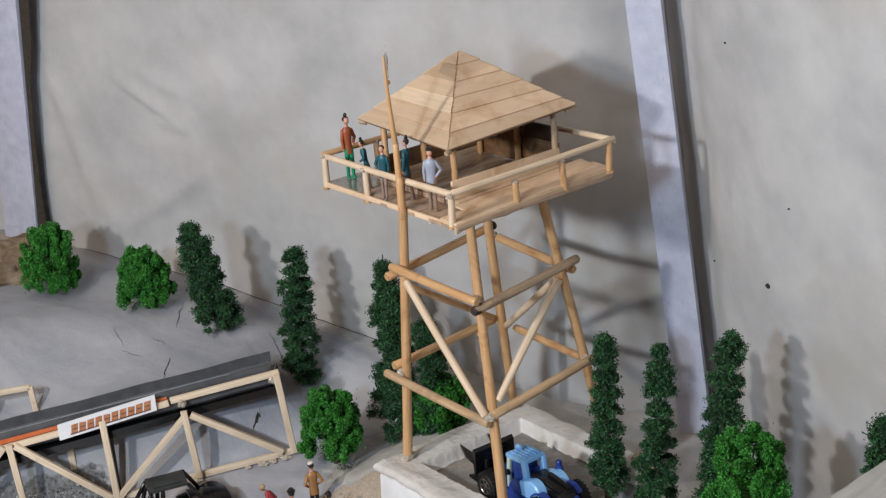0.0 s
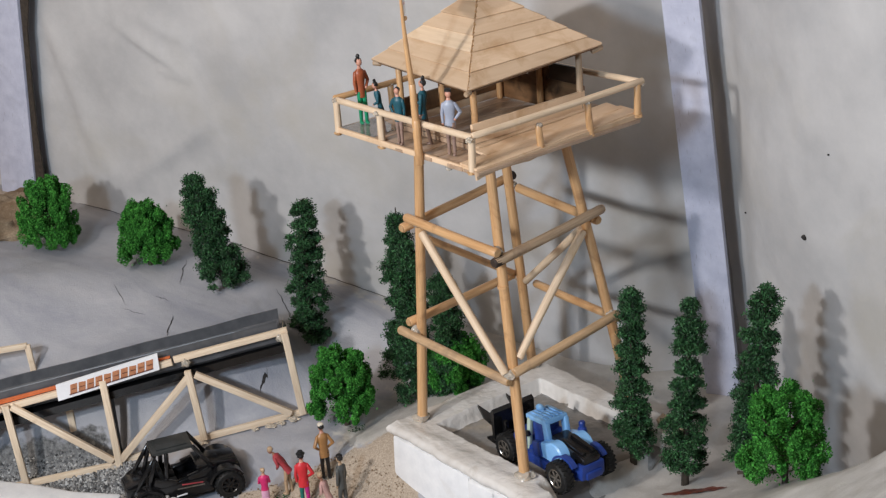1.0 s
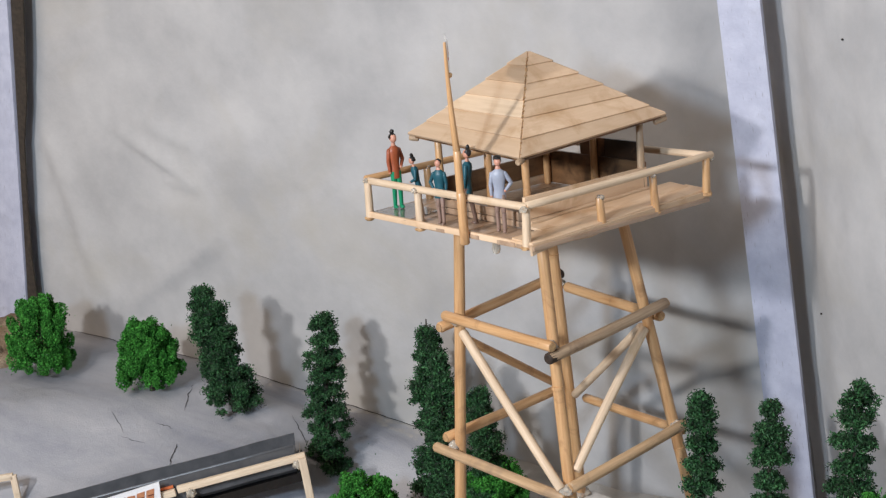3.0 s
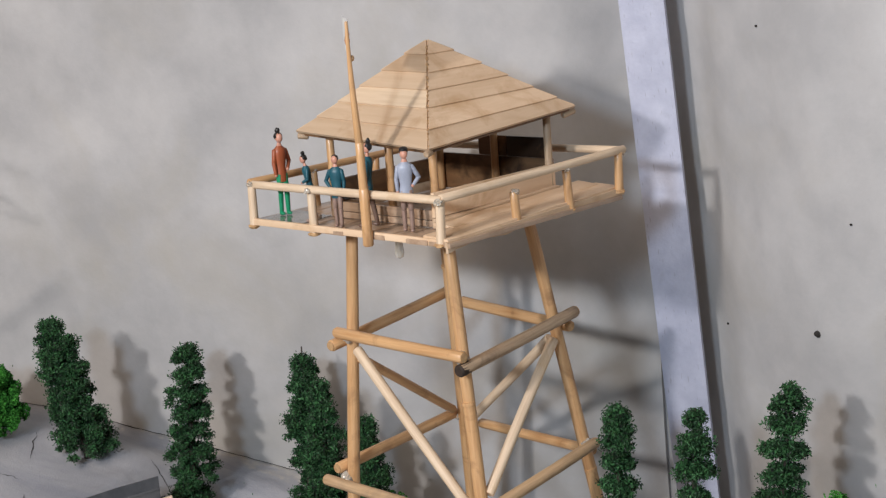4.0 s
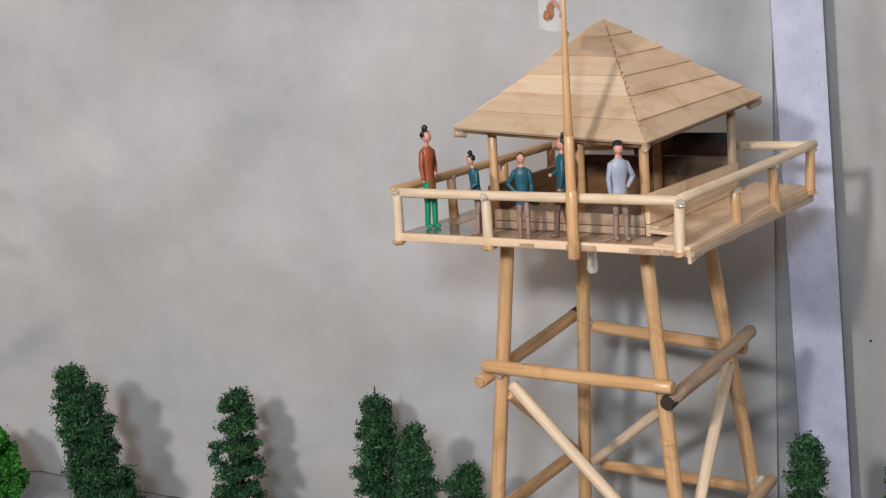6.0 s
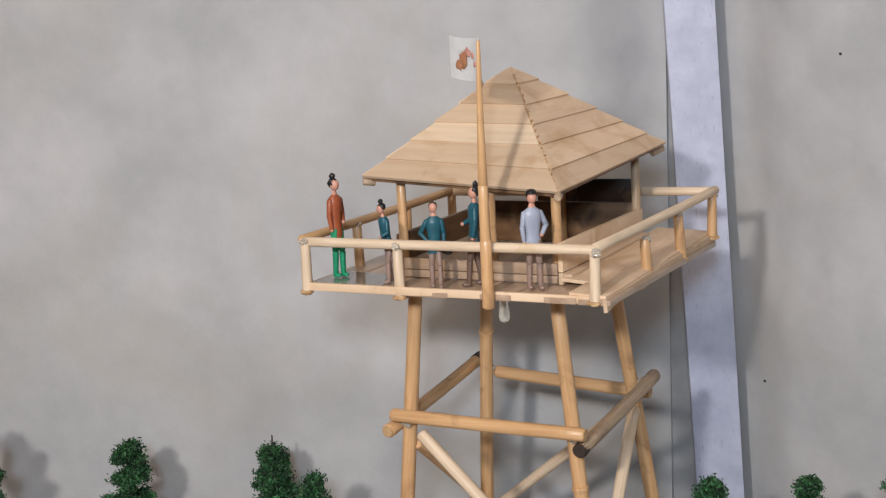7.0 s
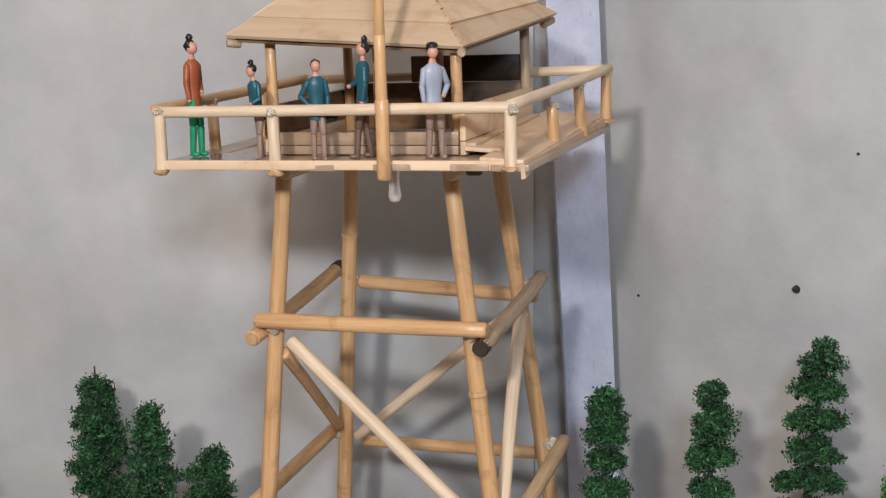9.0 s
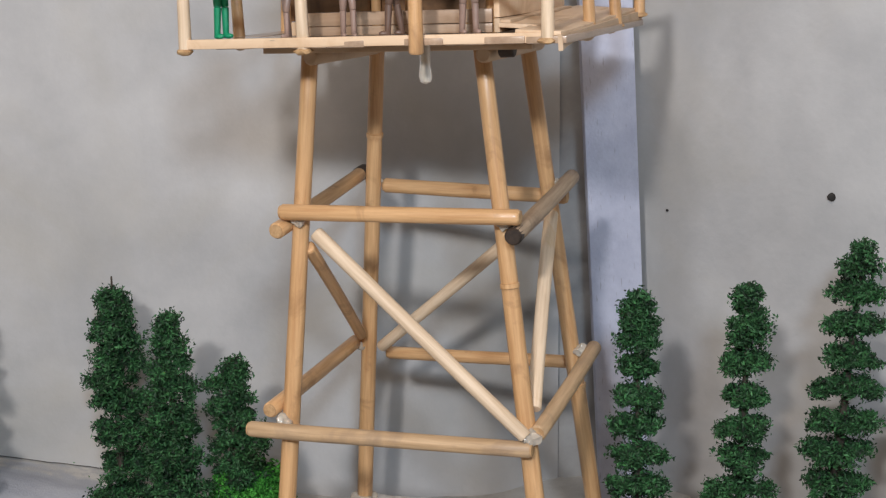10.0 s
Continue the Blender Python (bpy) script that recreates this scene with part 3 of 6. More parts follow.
bm = fresh()
block(bm, Matrix.Translation((0, -60, -9.7)), (520, 420, 4), 0)
solid("floor", bm, "room_floor", "dull brown floor under the model landscape", "floor", kind="structure")
bm = fresh()
block(bm, Matrix.Translation((0, -60, 172)), (520, 420, 4), 0)
solid("ceiling", bm, "room_paint", "plain white ceiling of the room", "ceiling", kind="structure")
for k, (x, y, w, d) in enumerate(((0, -272, 520, 4), (0, 152, 520, 4), (-262, -60, 4, 420), (262, -60, 4, 420))):
    bm = fresh()
    block(bm, Matrix.Translation((x, y, 81)), (w, d, 178), 0)
    solid(("wall_south", "wall_back", "wall_west", "wall_far_east")[k], bm, "room_paint", "plain white wall of the room", "wall", kind="structure")

# ---------------------------------------------------------------- the modelled ground


def soft(x, k=0.6):
    return k * math.log1p(math.exp(min(30, x / k)))


BD = Vector((-0.77, -0.638, 0.0)).normalized()
BN = Vector((0.638, -0.77, 0)).normalized()
SL = -0.170


def top_z(d):
    return 2.52 + SL * d


def low_z(d):
    return -2.30 + SL * d


def ground_z(x, y):
    d = BD.x * (x + 13.75) + BD.y * (y - 0.36)
    o = -BN.x * (x + 13.75) - BN.y * (y - 0.36)
    near = -2.2 + 1.2 * step(-10, -5.5, x) * step(-3, 0, y) - 0.66 * soft(-1.3 - y)
    near = -4.9 + soft(near + 4.9, 0.3)
    plateau = -2.3 + 5.4 * step(-12, -20, x) + 0.08 * soft(-22 - x) + 0.05 * soft(y - 4)
    by_wall = max(-1.5, min(3.0 + 0.09 * (-24.4 - x), 0.5 + 0.20 * (-13 - x)))
    ravine = max(low_z(d) - 0.26 - 0.30 * soft(-0.6 - o, 0.3), -4.9)
    edge = max(ravine, min(plateau, 2.75 + SL * d))
    left = ravine + (edge - ravine) * min(1.0, soft((o - 1.1) / 1.1, 0.06)) + (plateau - edge) * step(1.8, 9.0, o)
    hump = soft((x - 12.5) * 0.52 + (y - 0.9) * 0.853 - 0.6, 0.4)
    right = -1.75 + 0.36 * soft(x - 6.8, 0.8) - 0.23 * (max(y, -4.0) - 0.6) * step(6, 10, x) + 0.03 * max(0.0, x - 11) ** 2 - 0.52 * hump * step(10.5, 13, x)
    right += 0.10 * math.sin(1.1 * x + 0.9 * y) * step(7, 12, x)
    z = left + (near - left) * step(-13.6, -11.0, x)
    z += (by_wall - z) * step(4.0, 7.5, y)
    z += (right - z) * step(4.75, 5.35, 0.961 * x - 0.276 * y)
    return z + 0.09 * fbm(x * 0.30, y * 0.30, 4.0) + 0.03 * fbm(x * 1.1, y * 1.1, 8.0)


def ground_at(s, t):
    x, y = -66 + 108 * s, -22 + 36 * t
    return Vector((x, y, ground_z(x, y)))


def cover_of(x, y):
    """How sandy and how pale the sheet is at a place."""
    w = y + 0.3 - 0.71 * (x + 5.4)
    sand_ = step(-15.6, -12.0, x + 0.5 * soft(y + 5.5)) * step(-3.2, -4.2, x) * step(1.9, 0.2, w)
    sand_ = max(sand_, step(-34.5, -36.5, x) * step(6.5, 4.5, y))
    pale = max(step(4.0, 5.4, x), 0.75 * step(-13, -9, x) * step(-3, 0, y), 0.55 * step(6.0, 9.0, y))
    d, o = BD.x * (x + 13.75) + BD.y * (y - 0.36), -BN.x * (x + 13.75) - BN.y * (y - 0.36)
    stones = step(8.2, 10.5, d - 0.6 * max(0, o)) * step(1.9, 1.1, o) * step(-4.4, -3.6, o)
    return sand_, pale, stones


bm = sheet(430, 150, ground_at)
layer = bm.verts.layers.float_vector.new("cover")
for v in bm.verts:
    v[layer] = cover_of(v.co.x, v.co.y)
solid("ground", bm, "landscape", "grey plaster landscape with a sandy hollow and muddy bank", "ground", kind="structure")

# sand heap by the far board
bm = fresh()
bmesh.ops.create_icosphere(bm, subdivisions=5, radius=1)
for v in bm.verts:
    c = v.co
    k = 1 + 0.22 * noise.noise(c * 2.3) + 0.10 * noise.noise(c * 6) + 0.04 * noise.noise(c * 15)
    v.co = Vector((-37.6 + c.x * 3.2 * k, 1.6 + c.y * 4.2 * k, 3.6 + c.z * 2.3 * k))
solid("sand_mound", bm, "sand", "mound of coarse brown sand by the board", "sand mound")

# hair cracks in the dried mud
crack_rng = random.Random(5)
for x0, y0, x1, y1, w0 in ((-21.43, -0.24, -20.5, -1.9, 0.06), (-16.05, 0.90, -16.2, 0.27, 0.08), (-24.3, 4.0, -22.8, 1.8, 0.035), (-23.4, 0.45, -22.4, 0.50, 0.03), (-24.5, -1.15, -22.9, -0.9, 0.02),
                           (-26.0, -0.2, -24.4, -0.9, 0.02), (-18.2, 4.6, -16.8, 3.9, 0.03)):
    bm = fresh()
    n, rows_ = 12, []
    along = Vector((x1 - x0, y1 - y0, 0))
    across = Vector((-along.y, along.x, 0)).normalized()
    for k in range(n + 1):
        c = Vector((x0, y0, 0)) + along * (k / n) + across * (0.10 * noise.noise(Vector((x0 + k * 0.37, y0, 2.0))) + crack_rng.uniform(-0.025, 0.025))
        w = 0.55 * w0 * (0.15 + math.sin(math.pi * k / n)) * crack_rng.uniform(0.5, 1.2)
        rows_.append([bm.verts.new((q.x, q.y, ground_z(q.x, q.y) + 0.03)) for q in (c + across * w, c - across * w)])
    for p_, q_ in zip(rows_, rows_[1:]):
        bm.faces.new((p_[0], p_[1], q_[1], q_[0]))
    solid("crack", bm, "hole", "thin dark crack in the dried grey mud", "crack", group="cracks in the mud")

# thin dark strip along the line where the mud meets the canvas
bm = fresh()
rows_ = []
for k in range(150):
    x = -36 + 0.16 * k
    y = wall_line(x) + 0.05
    for _ in range(4):
        y = left_wall((x + 75) / 78.75, (ground_z(x, y) + 8) / 62).y
    w = 0.05 + 0.05 * abs(noise.noise(Vector((x * 0.6, 3, 1))))
    rows_.append([bm.verts.new((x, y - 0.02 - off, ground_z(x, y - 0.02 - off) + 0.035)) for off in (0, w)])
for p_, q_ in zip(rows_, rows_[1:]):
    bm.faces.new((p_[0], p_[1], q_[1], q_[0]))
solid("wall_joint", bm, "hole", "thin dark line where mud meets canvas", "joint", kind="structure")

# plaster base of the tower with its sunken yard
base = thing("tower_base", T(0, 1, -0.5), "glossy white plaster base with a sunken yard", "base")


def pit_of(u, v):
    pit = step(-3.45, -3.15, u + 0.06 * fbm(u, v, 3)) * step(5.0, 4.75, v + 0.08 * fbm(u * 0.7, v, 5)) * step(-1.75, -1.45, v + 0.06 * fbm(u, v * 0.8, 6) - 0.12 * max(0, u - 2))
    mouth = step(4.2, 4.9, u) * step(3.4, 2.8, v) * step(-2.3, -1.7, v)
    return max(pit, mouth)


def base_z(u, v):
    rim = 0.10 * math.exp(-((v + 2.9) / 0.5) ** 2)
    return rim + 0.05 * fbm(u * 0.8, v * 0.8, 1) + 0.015 * fbm(u * 2.5, v * 2.5, 2) - 0.78 * pit_of(u, v) - 0.85 * step(4.0, 5.2, u) * step(4.9, 3.6, v) * step(-2.2, -1.2, v)


LIP = ((0.0, 0.0), (0.10, -0.06), (0.17, -0.20), (0.15, -0.36), (0.02, -0.50), (-0.20, -0.58), (-0.22, -3.4))


def base_at(s, t):
    s2, t2 = s * 1.12 - 0.06, t * 1.12 - 0.06
    u, v = -5.0 + 10.2 * min(1, max(0, s2)), -3.35 + 9.6 * min(1, max(0, t2))
    over = min(1.0, max(-s2, s2 - 1, -t2, t2 - 1, 0.0) / 0.06) * (len(LIP) - 1)
    k = min(len(LIP) - 2, int(over))
    out, drop = [LIP[k][n] + (LIP[k + 1][n] - LIP[k][n]) * (over - k) for n in (0, 1)]
    z = base_z(u, v)
    wob = 0.16 * fbm(u * 0.5, v * 0.5, 11)
    u += (wob if abs(u) > 4.5 else 0) + out * (-1 if s2 < 0 else 1 if s2 > 1 else 0)
    v += (wob if v < -3 or v > 6 else 0) + out * (-1 if t2 < 0 else 1 if t2 > 1 else 0)
    return T(u, v, z + drop)


part("plaster_slab", sheet(190, 170, base_at, lambda c: 1 if -2.4 < c.z and pit_of(c.dot(TU), c.dot(TV)) > 0.93 else 0), ["plaster", "yard_mud"], base)
for k, (u0, u1, v, z1, z0) in enumerate(((-4.75, 0.95, -3.26, -0.52, -5.4), (1.0, 2.75, -3.32, -0.62, -5.4), (2.8, 5.0, -3.28, -0.48, -5.4))):
    bm = fresh()
    block(bm, TURN @ Matrix.Translation(((u0 + u1) / 2, v + 0.35, (z0 + z1) / 2)), (u1 - u0, 1.0, z1 - z0), 0.14, seed=k, rough=0.12)
    bmesh.ops.subdivide_edges(bm, edges=bm.edges[:], cuts=2, use_grid_fill=True)
    for v_ in bm.verts:
        v_.co += noise.noise_vector(v_.co * 0.8) * 0.10
    part("foam_panel", bm, "foam", base, "white foam panel")

# foam blocks and wet sand lumps along the front edge
for k, (x, y, ang, long, deep, z) in enumerate(((-24.0, -10.75, 18.5, 13.0, 9.0, -3.55), (-16.35, -8.10, 27.0, 1.95, 6.0, -3.5), (-14.35, -7.65, 2.0, 2.0, 5.0, -3.55))):
    bm = fresh()
    turn = Matrix.Translation((x, y, z)) @ Matrix.Rotation(radians(ang), 4, "Z")
    block(bm, turn @ Matrix.Translation((0, -deep / 2, -2)), (long, deep, 4), 0.22, seed=k)
    bmesh.ops.subdivide_edges(bm, edges=bm.edges[:], cuts=4, use_grid_fill=True)
    for v_ in bm.verts:
        v_.co += noise.noise_vector(v_.co * 0.7) * 0.16 + noise.noise_vector(v_.co * 2.1) * 0.05
    solid("foam_block", bm, "foam", "rough white foam block at the edge of the landscape", "foam block", group="foam blocks")
for k, (x, y, z, r) in enumerate(((-11.6, -6.8, -4.7, 0.9), (-10.3, -7.1, -4.8, 0.8), (-12.6, -6.4, -4.8, 0.6))):
    bm = fresh()
    blob(bm, (x, y, z), (r * 1.2, r, r * 0.6), sub=3, lumpy=0.35, seed=k)
    solid("plaster_lump", bm, "mud", "lump of sandy plaster on the ground", "lump", group="plaster lumps")

# loose gravel below the bridge
rng = np.random.default_rng(3)
verts, faces = [], []
for k in range(9000):
    gd, go = rng.uniform(8.0, 22), rng.uniform(-3.6, 1.3)
    if gd < 10.5 and go > (gd - 8.5) * 0.8 - 0.6:
        continue
    x, y = -13.75 + BD.x * gd - BN.x * go, 0.36 + BD.y * gd - BN.y * go
    r = rng.uniform(0.04, 0.10) * (1.6 if rng.random() < 0.08 else 1)
    z = ground_z(x, y) + r * 0.35
    o = len(verts)
    p8 = rng.normal(size=(6, 3)) * 0.18 + np.array([(1, 0, 0), (-1, 0, 0), (0, 1, 0), (0, -1, 0), (0, 0, 1), (0, 0, -1)])
    verts.extend(((p8 * r + (x, y, z)) * CM).tolist())
    faces.extend([(o + a, o + b, o + c) for a, b, c in ((0, 2, 4), (2, 1, 4), (1, 3, 4), (3, 0, 4), (2, 0, 5), (1, 2, 5), (3, 1, 5), (0, 3, 5))])
me = bpy.data.meshes.new("gravel")
me.from_pydata(verts, [], faces)
gm = M["gravel"]
nt = gm.node_tree
geo = nt.nodes.new("ShaderNodeNewGeometry")
rmp = nt.nodes.new("ShaderNodeValToRGB")
rmp.color_ramp.elements[0].color, rmp.color_ramp.elements[1].color = (0.025, 0.025, 0.026, 1), (0.50, 0.50, 0.49, 1)
rmp.color_ramp.elements.new(0.35).color = (0.15, 0.15, 0.15, 1)
rmp.color_ramp.elements.new(0.7).color = (0.30, 0.30, 0.29, 1)
nt.links.new(geo.outputs["Random Per Island"], rmp.inputs["Fac"])
nt.links.new(rmp.outputs["Color"], nt.nodes["Principled BSDF"].inputs["Base Color"])
me.materials.append(gm)
tagged(new("gravel", me), "mixed grey and black gravel on the ground under the bridge", "gravel", kind="stuff")

# ---------------------------------------------------------------- the lookout tower
tower = thing("lookout_tower", T(0, 0.8, 0), "model lookout tower of bamboo sticks with a plank hut", "model tower")
LEGS = dict(west=((-4.23, -1.91), (-2.57, -1.85)), south=((3.55, -2.11), (2.01, -1.72)), north=((-4.67, 5.67), (-2.40, 2.64)), east=((3.18, 5.25), (2.05, 2.39)))
for k, (a, b) in enumerate(LEGS.values()):
    bm = fresh()
    rod(bm, T(*a, -0.25), T(*b, 15.15), 0.25, 0.22, seg=16, steps=8, bend=0.04, seed=1.3 + k)
    s = (4.6, 8.9, 12.2)[k % 3] / 15
    c = T(*a, 0).lerp(T(*b, 15.0), s)
    d = (T(*b, 15.0) - T(*a, 0)).normalized()
    rod(bm, c - d * 0.07, c + d * 0.07, 0.255, seg=16, steps=2, seed=4 + k)
    leg = part("leg", bm, "bamboo", tower, "round bamboo leg")
    bm = fresh()
    blob(bm, T(*a, 0.12), (0.42, 0.42, 0.22), lumpy=0.4, seed=k, sub=3)
    part("glue_bead", bm, "glue", leg, "clear hot glue")

BARS = [  # ends in the tower's square: (u, v, z), radius, look
    ((-3.44, -2.32, 10.78), (3.10, -2.44, 10.76), 0.215, "bamboo"),
    ((2.94, -2.55, 10.28), (2.93, 3.88, 10.93), 0.225, "weathered_stick"),
    ((-2.85, 3.90, 10.62), (2.78, 3.74, 10.36), 0.22, "bamboo"),
    ((-3.49, -2.60, 10.31), (-3.64, 4.34, 10.98), 0.22, "bamboo"),
    ((-4.73, -2.32, 4.78), (3.25, -2.40, 4.72), 0.22, "worn_bamboo"),
    ((3.36, -2.22, 5.10), (3.45, 4.05, 5.88), 0.22, "worn_bamboo"),
    ((-3.40, 5.10, 5.15), (2.75, 4.72, 5.22), 0.20, "bamboo"),
    ((-4.12, -2.25, 5.31), (-4.25, 4.55, 5.62), 0.22, "bamboo"),
]
for k, (a, b, r, look_) in enumerate(BARS):
    a, b = T(*a), T(*b)
    bm = fresh()
    rod(bm, a, b, r, r * 0.97, seg=16, steps=8, bend=0.03, seed=11.1 + k)
    bar = part("ring_bar", bm, look_, tower, "round bamboo cross bar")
    d = (b - a).normalized()
    for end, sign in ((a, -1), (b, 1)):
        burnt = (k == 1 and sign < 0) or (k == 3 and sign > 0)
        bm = fresh()
        rod(bm, end - d * sign * (0.55 if burnt else 0.02), end + d * sign * 0.03, r * (1.02 if burnt else 0.82), seg=14, steps=2, seed=k)
        part("bar_end", bm, "burnt_end" if burnt else "cut_end", bar, "charred black end" if burnt else "cut end")
BRACES = [((-2.56, -2.16, 10.22), (3.12, -2.46, 5.07), 0.20, "pale_stick"), ((-2.95, -1.75, 9.75), (-3.85, 4.0, 5.95), 0.18, "bamboo"),
          ((2.15, 3.24, 9.95), (-3.42, 4.50, 5.46), 0.19, "pale_stick"), ((2.50, 3.05, 10.0), (3.15, -1.70, 5.60), 0.20, "pale_stick")]
for k, (a, b, r, look_) in enumerate(BRACES):
    bm = fresh()
    rod(bm, T(*a), T(*b), r, r * 0.95, seg=14, steps=6, bend=0.03, seed=31.7 + k)
    part("brace", bm, look_, tower, "straight diagonal brace stick")
GLUE = [(-3.05, -2.05, 10.6), (2.65, -2.05, 10.6), (2.65, 3.4, 10.75), (-3.1, 3.75, 10.75), (-3.75, -2.05, 4.95), (3.2, -2.3, 5.0), (3.1, 4.05, 5.75), (-3.95, 4.6, 5.5)]
for k, c in enumerate(GLUE):
    bm = fresh()
    blob(bm, T(*c), (0.24, 0.24, 0.22), lumpy=0.5, seed=k * 1.7, sub=3)
    part("glue_bead", bm, "glue", tower, "clear hot glue")

# deck: bearers, boards and edging
bm = fresh()
for v in (-1.9, 2.5):
    block(bm, TURN @ Matrix.Translation((-0.1, v, 15.02)), (7.2, 0.9, 0.20), 0.03, seed=v)
for u in (-2.45, 2.2):
    rod(bm, T(u, -2.2, 14.80), T(u, 3.2, 14.80), 0.21, seg=14, seed=u)
deck = part("deck", bm, "craft_plank", tower, "deck on flat bearers")
bm = fresh()
rod(bm, T(2.55, -1.92, 14.92), T(2.95, -1.92, 14.92), 0.22, seg=14)
part("bar_end", bm, "burnt_end", tower, "charred black end")
wood_rng = random.Random(12)
for k in range(10):
    u = -4.42 + k * 0.985
    bm = fresh()
    v0, v1 = -4.62 + wood_rng.uniform(-0.04, 0.04), 4.65 + wood_rng.uniform(-0.2, 0.2)
    block(bm, TURN @ Matrix.Translation((u, (v0 + v1) / 2, 15.26 + wood_rng.uniform(-0.015, 0.015))) @ Matrix.Rotation(radians(wood_rng.uniform(-0.5, 0.5)), 4, "Y"),
          (0.965, v1 - v0, 0.17), 0.03, seed=50 + k, axis=1)
    part("plank", bm, "deck_plank", deck)
for k, (a, b) in enumerate((((-4.78, -4.64, 15.25), (4.60, -4.52, 15.36)),)):
    a, b = T(*a), T(*b)
    m = Matrix.Translation((a + b) / 2) @ Matrix.Rotation(math.atan2((b - a).y, (b - a).x), 4, "Z")
    bm = fresh()
    block(bm, m, ((b - a).length, 0.14, 0.24), 0.03, seed=70 + k)
    part("edging", bm, "craft_plank", tower)
for k, (u, w, z, tilt) in enumerate(((4.22, 1.10, 15.42, 4), (3.48, 0.95, 15.50, 5), (3.06, 0.30, 15.60, 0))):
    bm = fresh()
    long = (9.1, 7.6, 6.2)[k]
    block(bm, TURN @ Matrix.Translation((u, (0.0, 0.5, 0.0)[k], z)) @ Matrix.Rotation(radians(tilt), 4, "Y") @ Matrix.Rotation(radians((0.3, -0.6, 0)[k]), 4, "Z"), (w, long, 0.11), 0.025, seed=80 + k, axis=1)
    bmesh.ops.subdivide_edges(bm, edges=[e for e in bm.edges if e.calc_length() > 3], cuts=14)
    for v_ in bm.verts:
        v_.co += Vector((0, 0, 0.022 * (v_.co.dot(TV) + 4.6))) + Vector((0, 0, 1)) * 0.05 * noise.noise(Vector((v_.co.y * 0.7, k * 3.0, v_.co.x * 0.4))) + TU * 0.05 * noise.noise(Vector((v_.co.y * 1.1, k + 5.0, 0)))
    part("deck_strip", bm, "craft_plank", tower, "uneven overlapping edge board")
bm = fresh()
rows_ = []
layer = bm.verts.layers.float_vector["grain"]
for n in range(61):
    v = -4.62 + 9.3 * n / 60
    sag = 0.10 * abs(math.sin(1.15 * (v + 4.6))) + 0.05 * noise.noise(Vector((v * 1.6, 4.0, 0)))
    ring = []
    for u, z in ((4.86, 15.37), (4.97, 15.35), (4.99, 15.02 + sag), (4.88, 15.00 + sag)):
        q = bm.verts.new(T(u - 0.14, v, z + 0.022 * (v + 4.6)))
        q[layer] = (v * CM, u * CM, z * CM)
        ring.append(q)
    rows_.append(ring)
for p_, q_ in zip(rows_, rows_[1:]):
    for n in range(4):
        bm.faces.new((p_[n], p_[(n + 1) % 4], q_[(n + 1) % 4], q_[n]))
bm.faces.new(rows_[0])
bm.faces.new(rows_[-1][::-1])
bmesh.ops.recalc_face_normals(bm, faces=bm.faces)
part("edging", bm, "craft_plank", tower, "roughly cut scalloped edge board")
bm = fresh()
slab(bm, [T(-4.7, -4.68, 15.375), T(-2.3, -4.68, 15.375), T(-2.5, -2.9, 15.375), T(-4.6, -2.6, 15.375)], 0.02)
film = part("clear_film", bm, "film", tower, "glossy clear plastic film")
for u, z0, z1 in ((1.55, 15.2, 14.15),):
    bm = fresh()
    turned(bm, Matrix.Translation(T(u - 0.6, -3.0, 0)), [(0.16, z0), (0.14, z0 - 0.3), (0.13, (z0 + z1) / 2), (0.17, z1 + 0.18), (0.13, z1 + 0.05), (0.03, z1)], 14)
    part("glue_drip", bm, "glue", tower, "hanging drip of clear glue")

# railing
POSTS = [(-4.74, -4.58), (-1.64, -4.50), (4.48, -4.46), (4.62, -1.06), (4.68, 1.66), (4.85, 4.42), (-4.74, -1.60), (-4.7, 1.6), (-4.6, 4.6), (0.3, 4.65)]
for k, (u, v) in enumerate(POSTS):
    bm = fresh()
    du, dv = wood_rng.uniform(-0.07, 0.07), wood_rng.uniform(-0.07, 0.07)
    low, top = (15.12, 15.08, 15.22, 15.22, 15.28, 15.46, 15.08, 15.1, 15.2, 15.3)[k], 16.40 if k == 3 else 16.90 if k == 5 else 16.70
    rod(bm, T(u + du, v + dv, low), T(u, v, top), 0.165, 0.145, seg=14, steps=3, seed=90 + k)
    post = part("post", bm, "pale_stick" if v < -4 else "bamboo", tower, "short round rail post")
    bm = fresh()
    blob(bm, T(u + du, v + dv, low + 0.01), (0.22, 0.22, 0.10), lumpy=0.3, seed=k)
    part("post_foot", bm, "cut_end", post, "cut end")
RAILS = [((-4.92, -4.52, 16.63), (4.52, -4.42, 16.68), 0.145, "pale_stick"), ((4.46, -4.45, 16.72), (4.86, 4.75, 16.95), 0.145, "pale_stick"),
         ((-4.86, -4.60, 16.70), (-4.62, 4.75, 16.78), 0.14, "bamboo"), ((-4.70, 4.64, 16.74), (4.95, 4.62, 16.93), 0.14, "pale_stick")]
for k, (a, b, r, look_) in enumerate(RAILS):
    bm = fresh()
    rod(bm, T(*a), T(*b), r, seg=14, steps=8, bend=0.05, seed=110 + k)
    part("rail", bm, look_, tower, "thin round top rail")

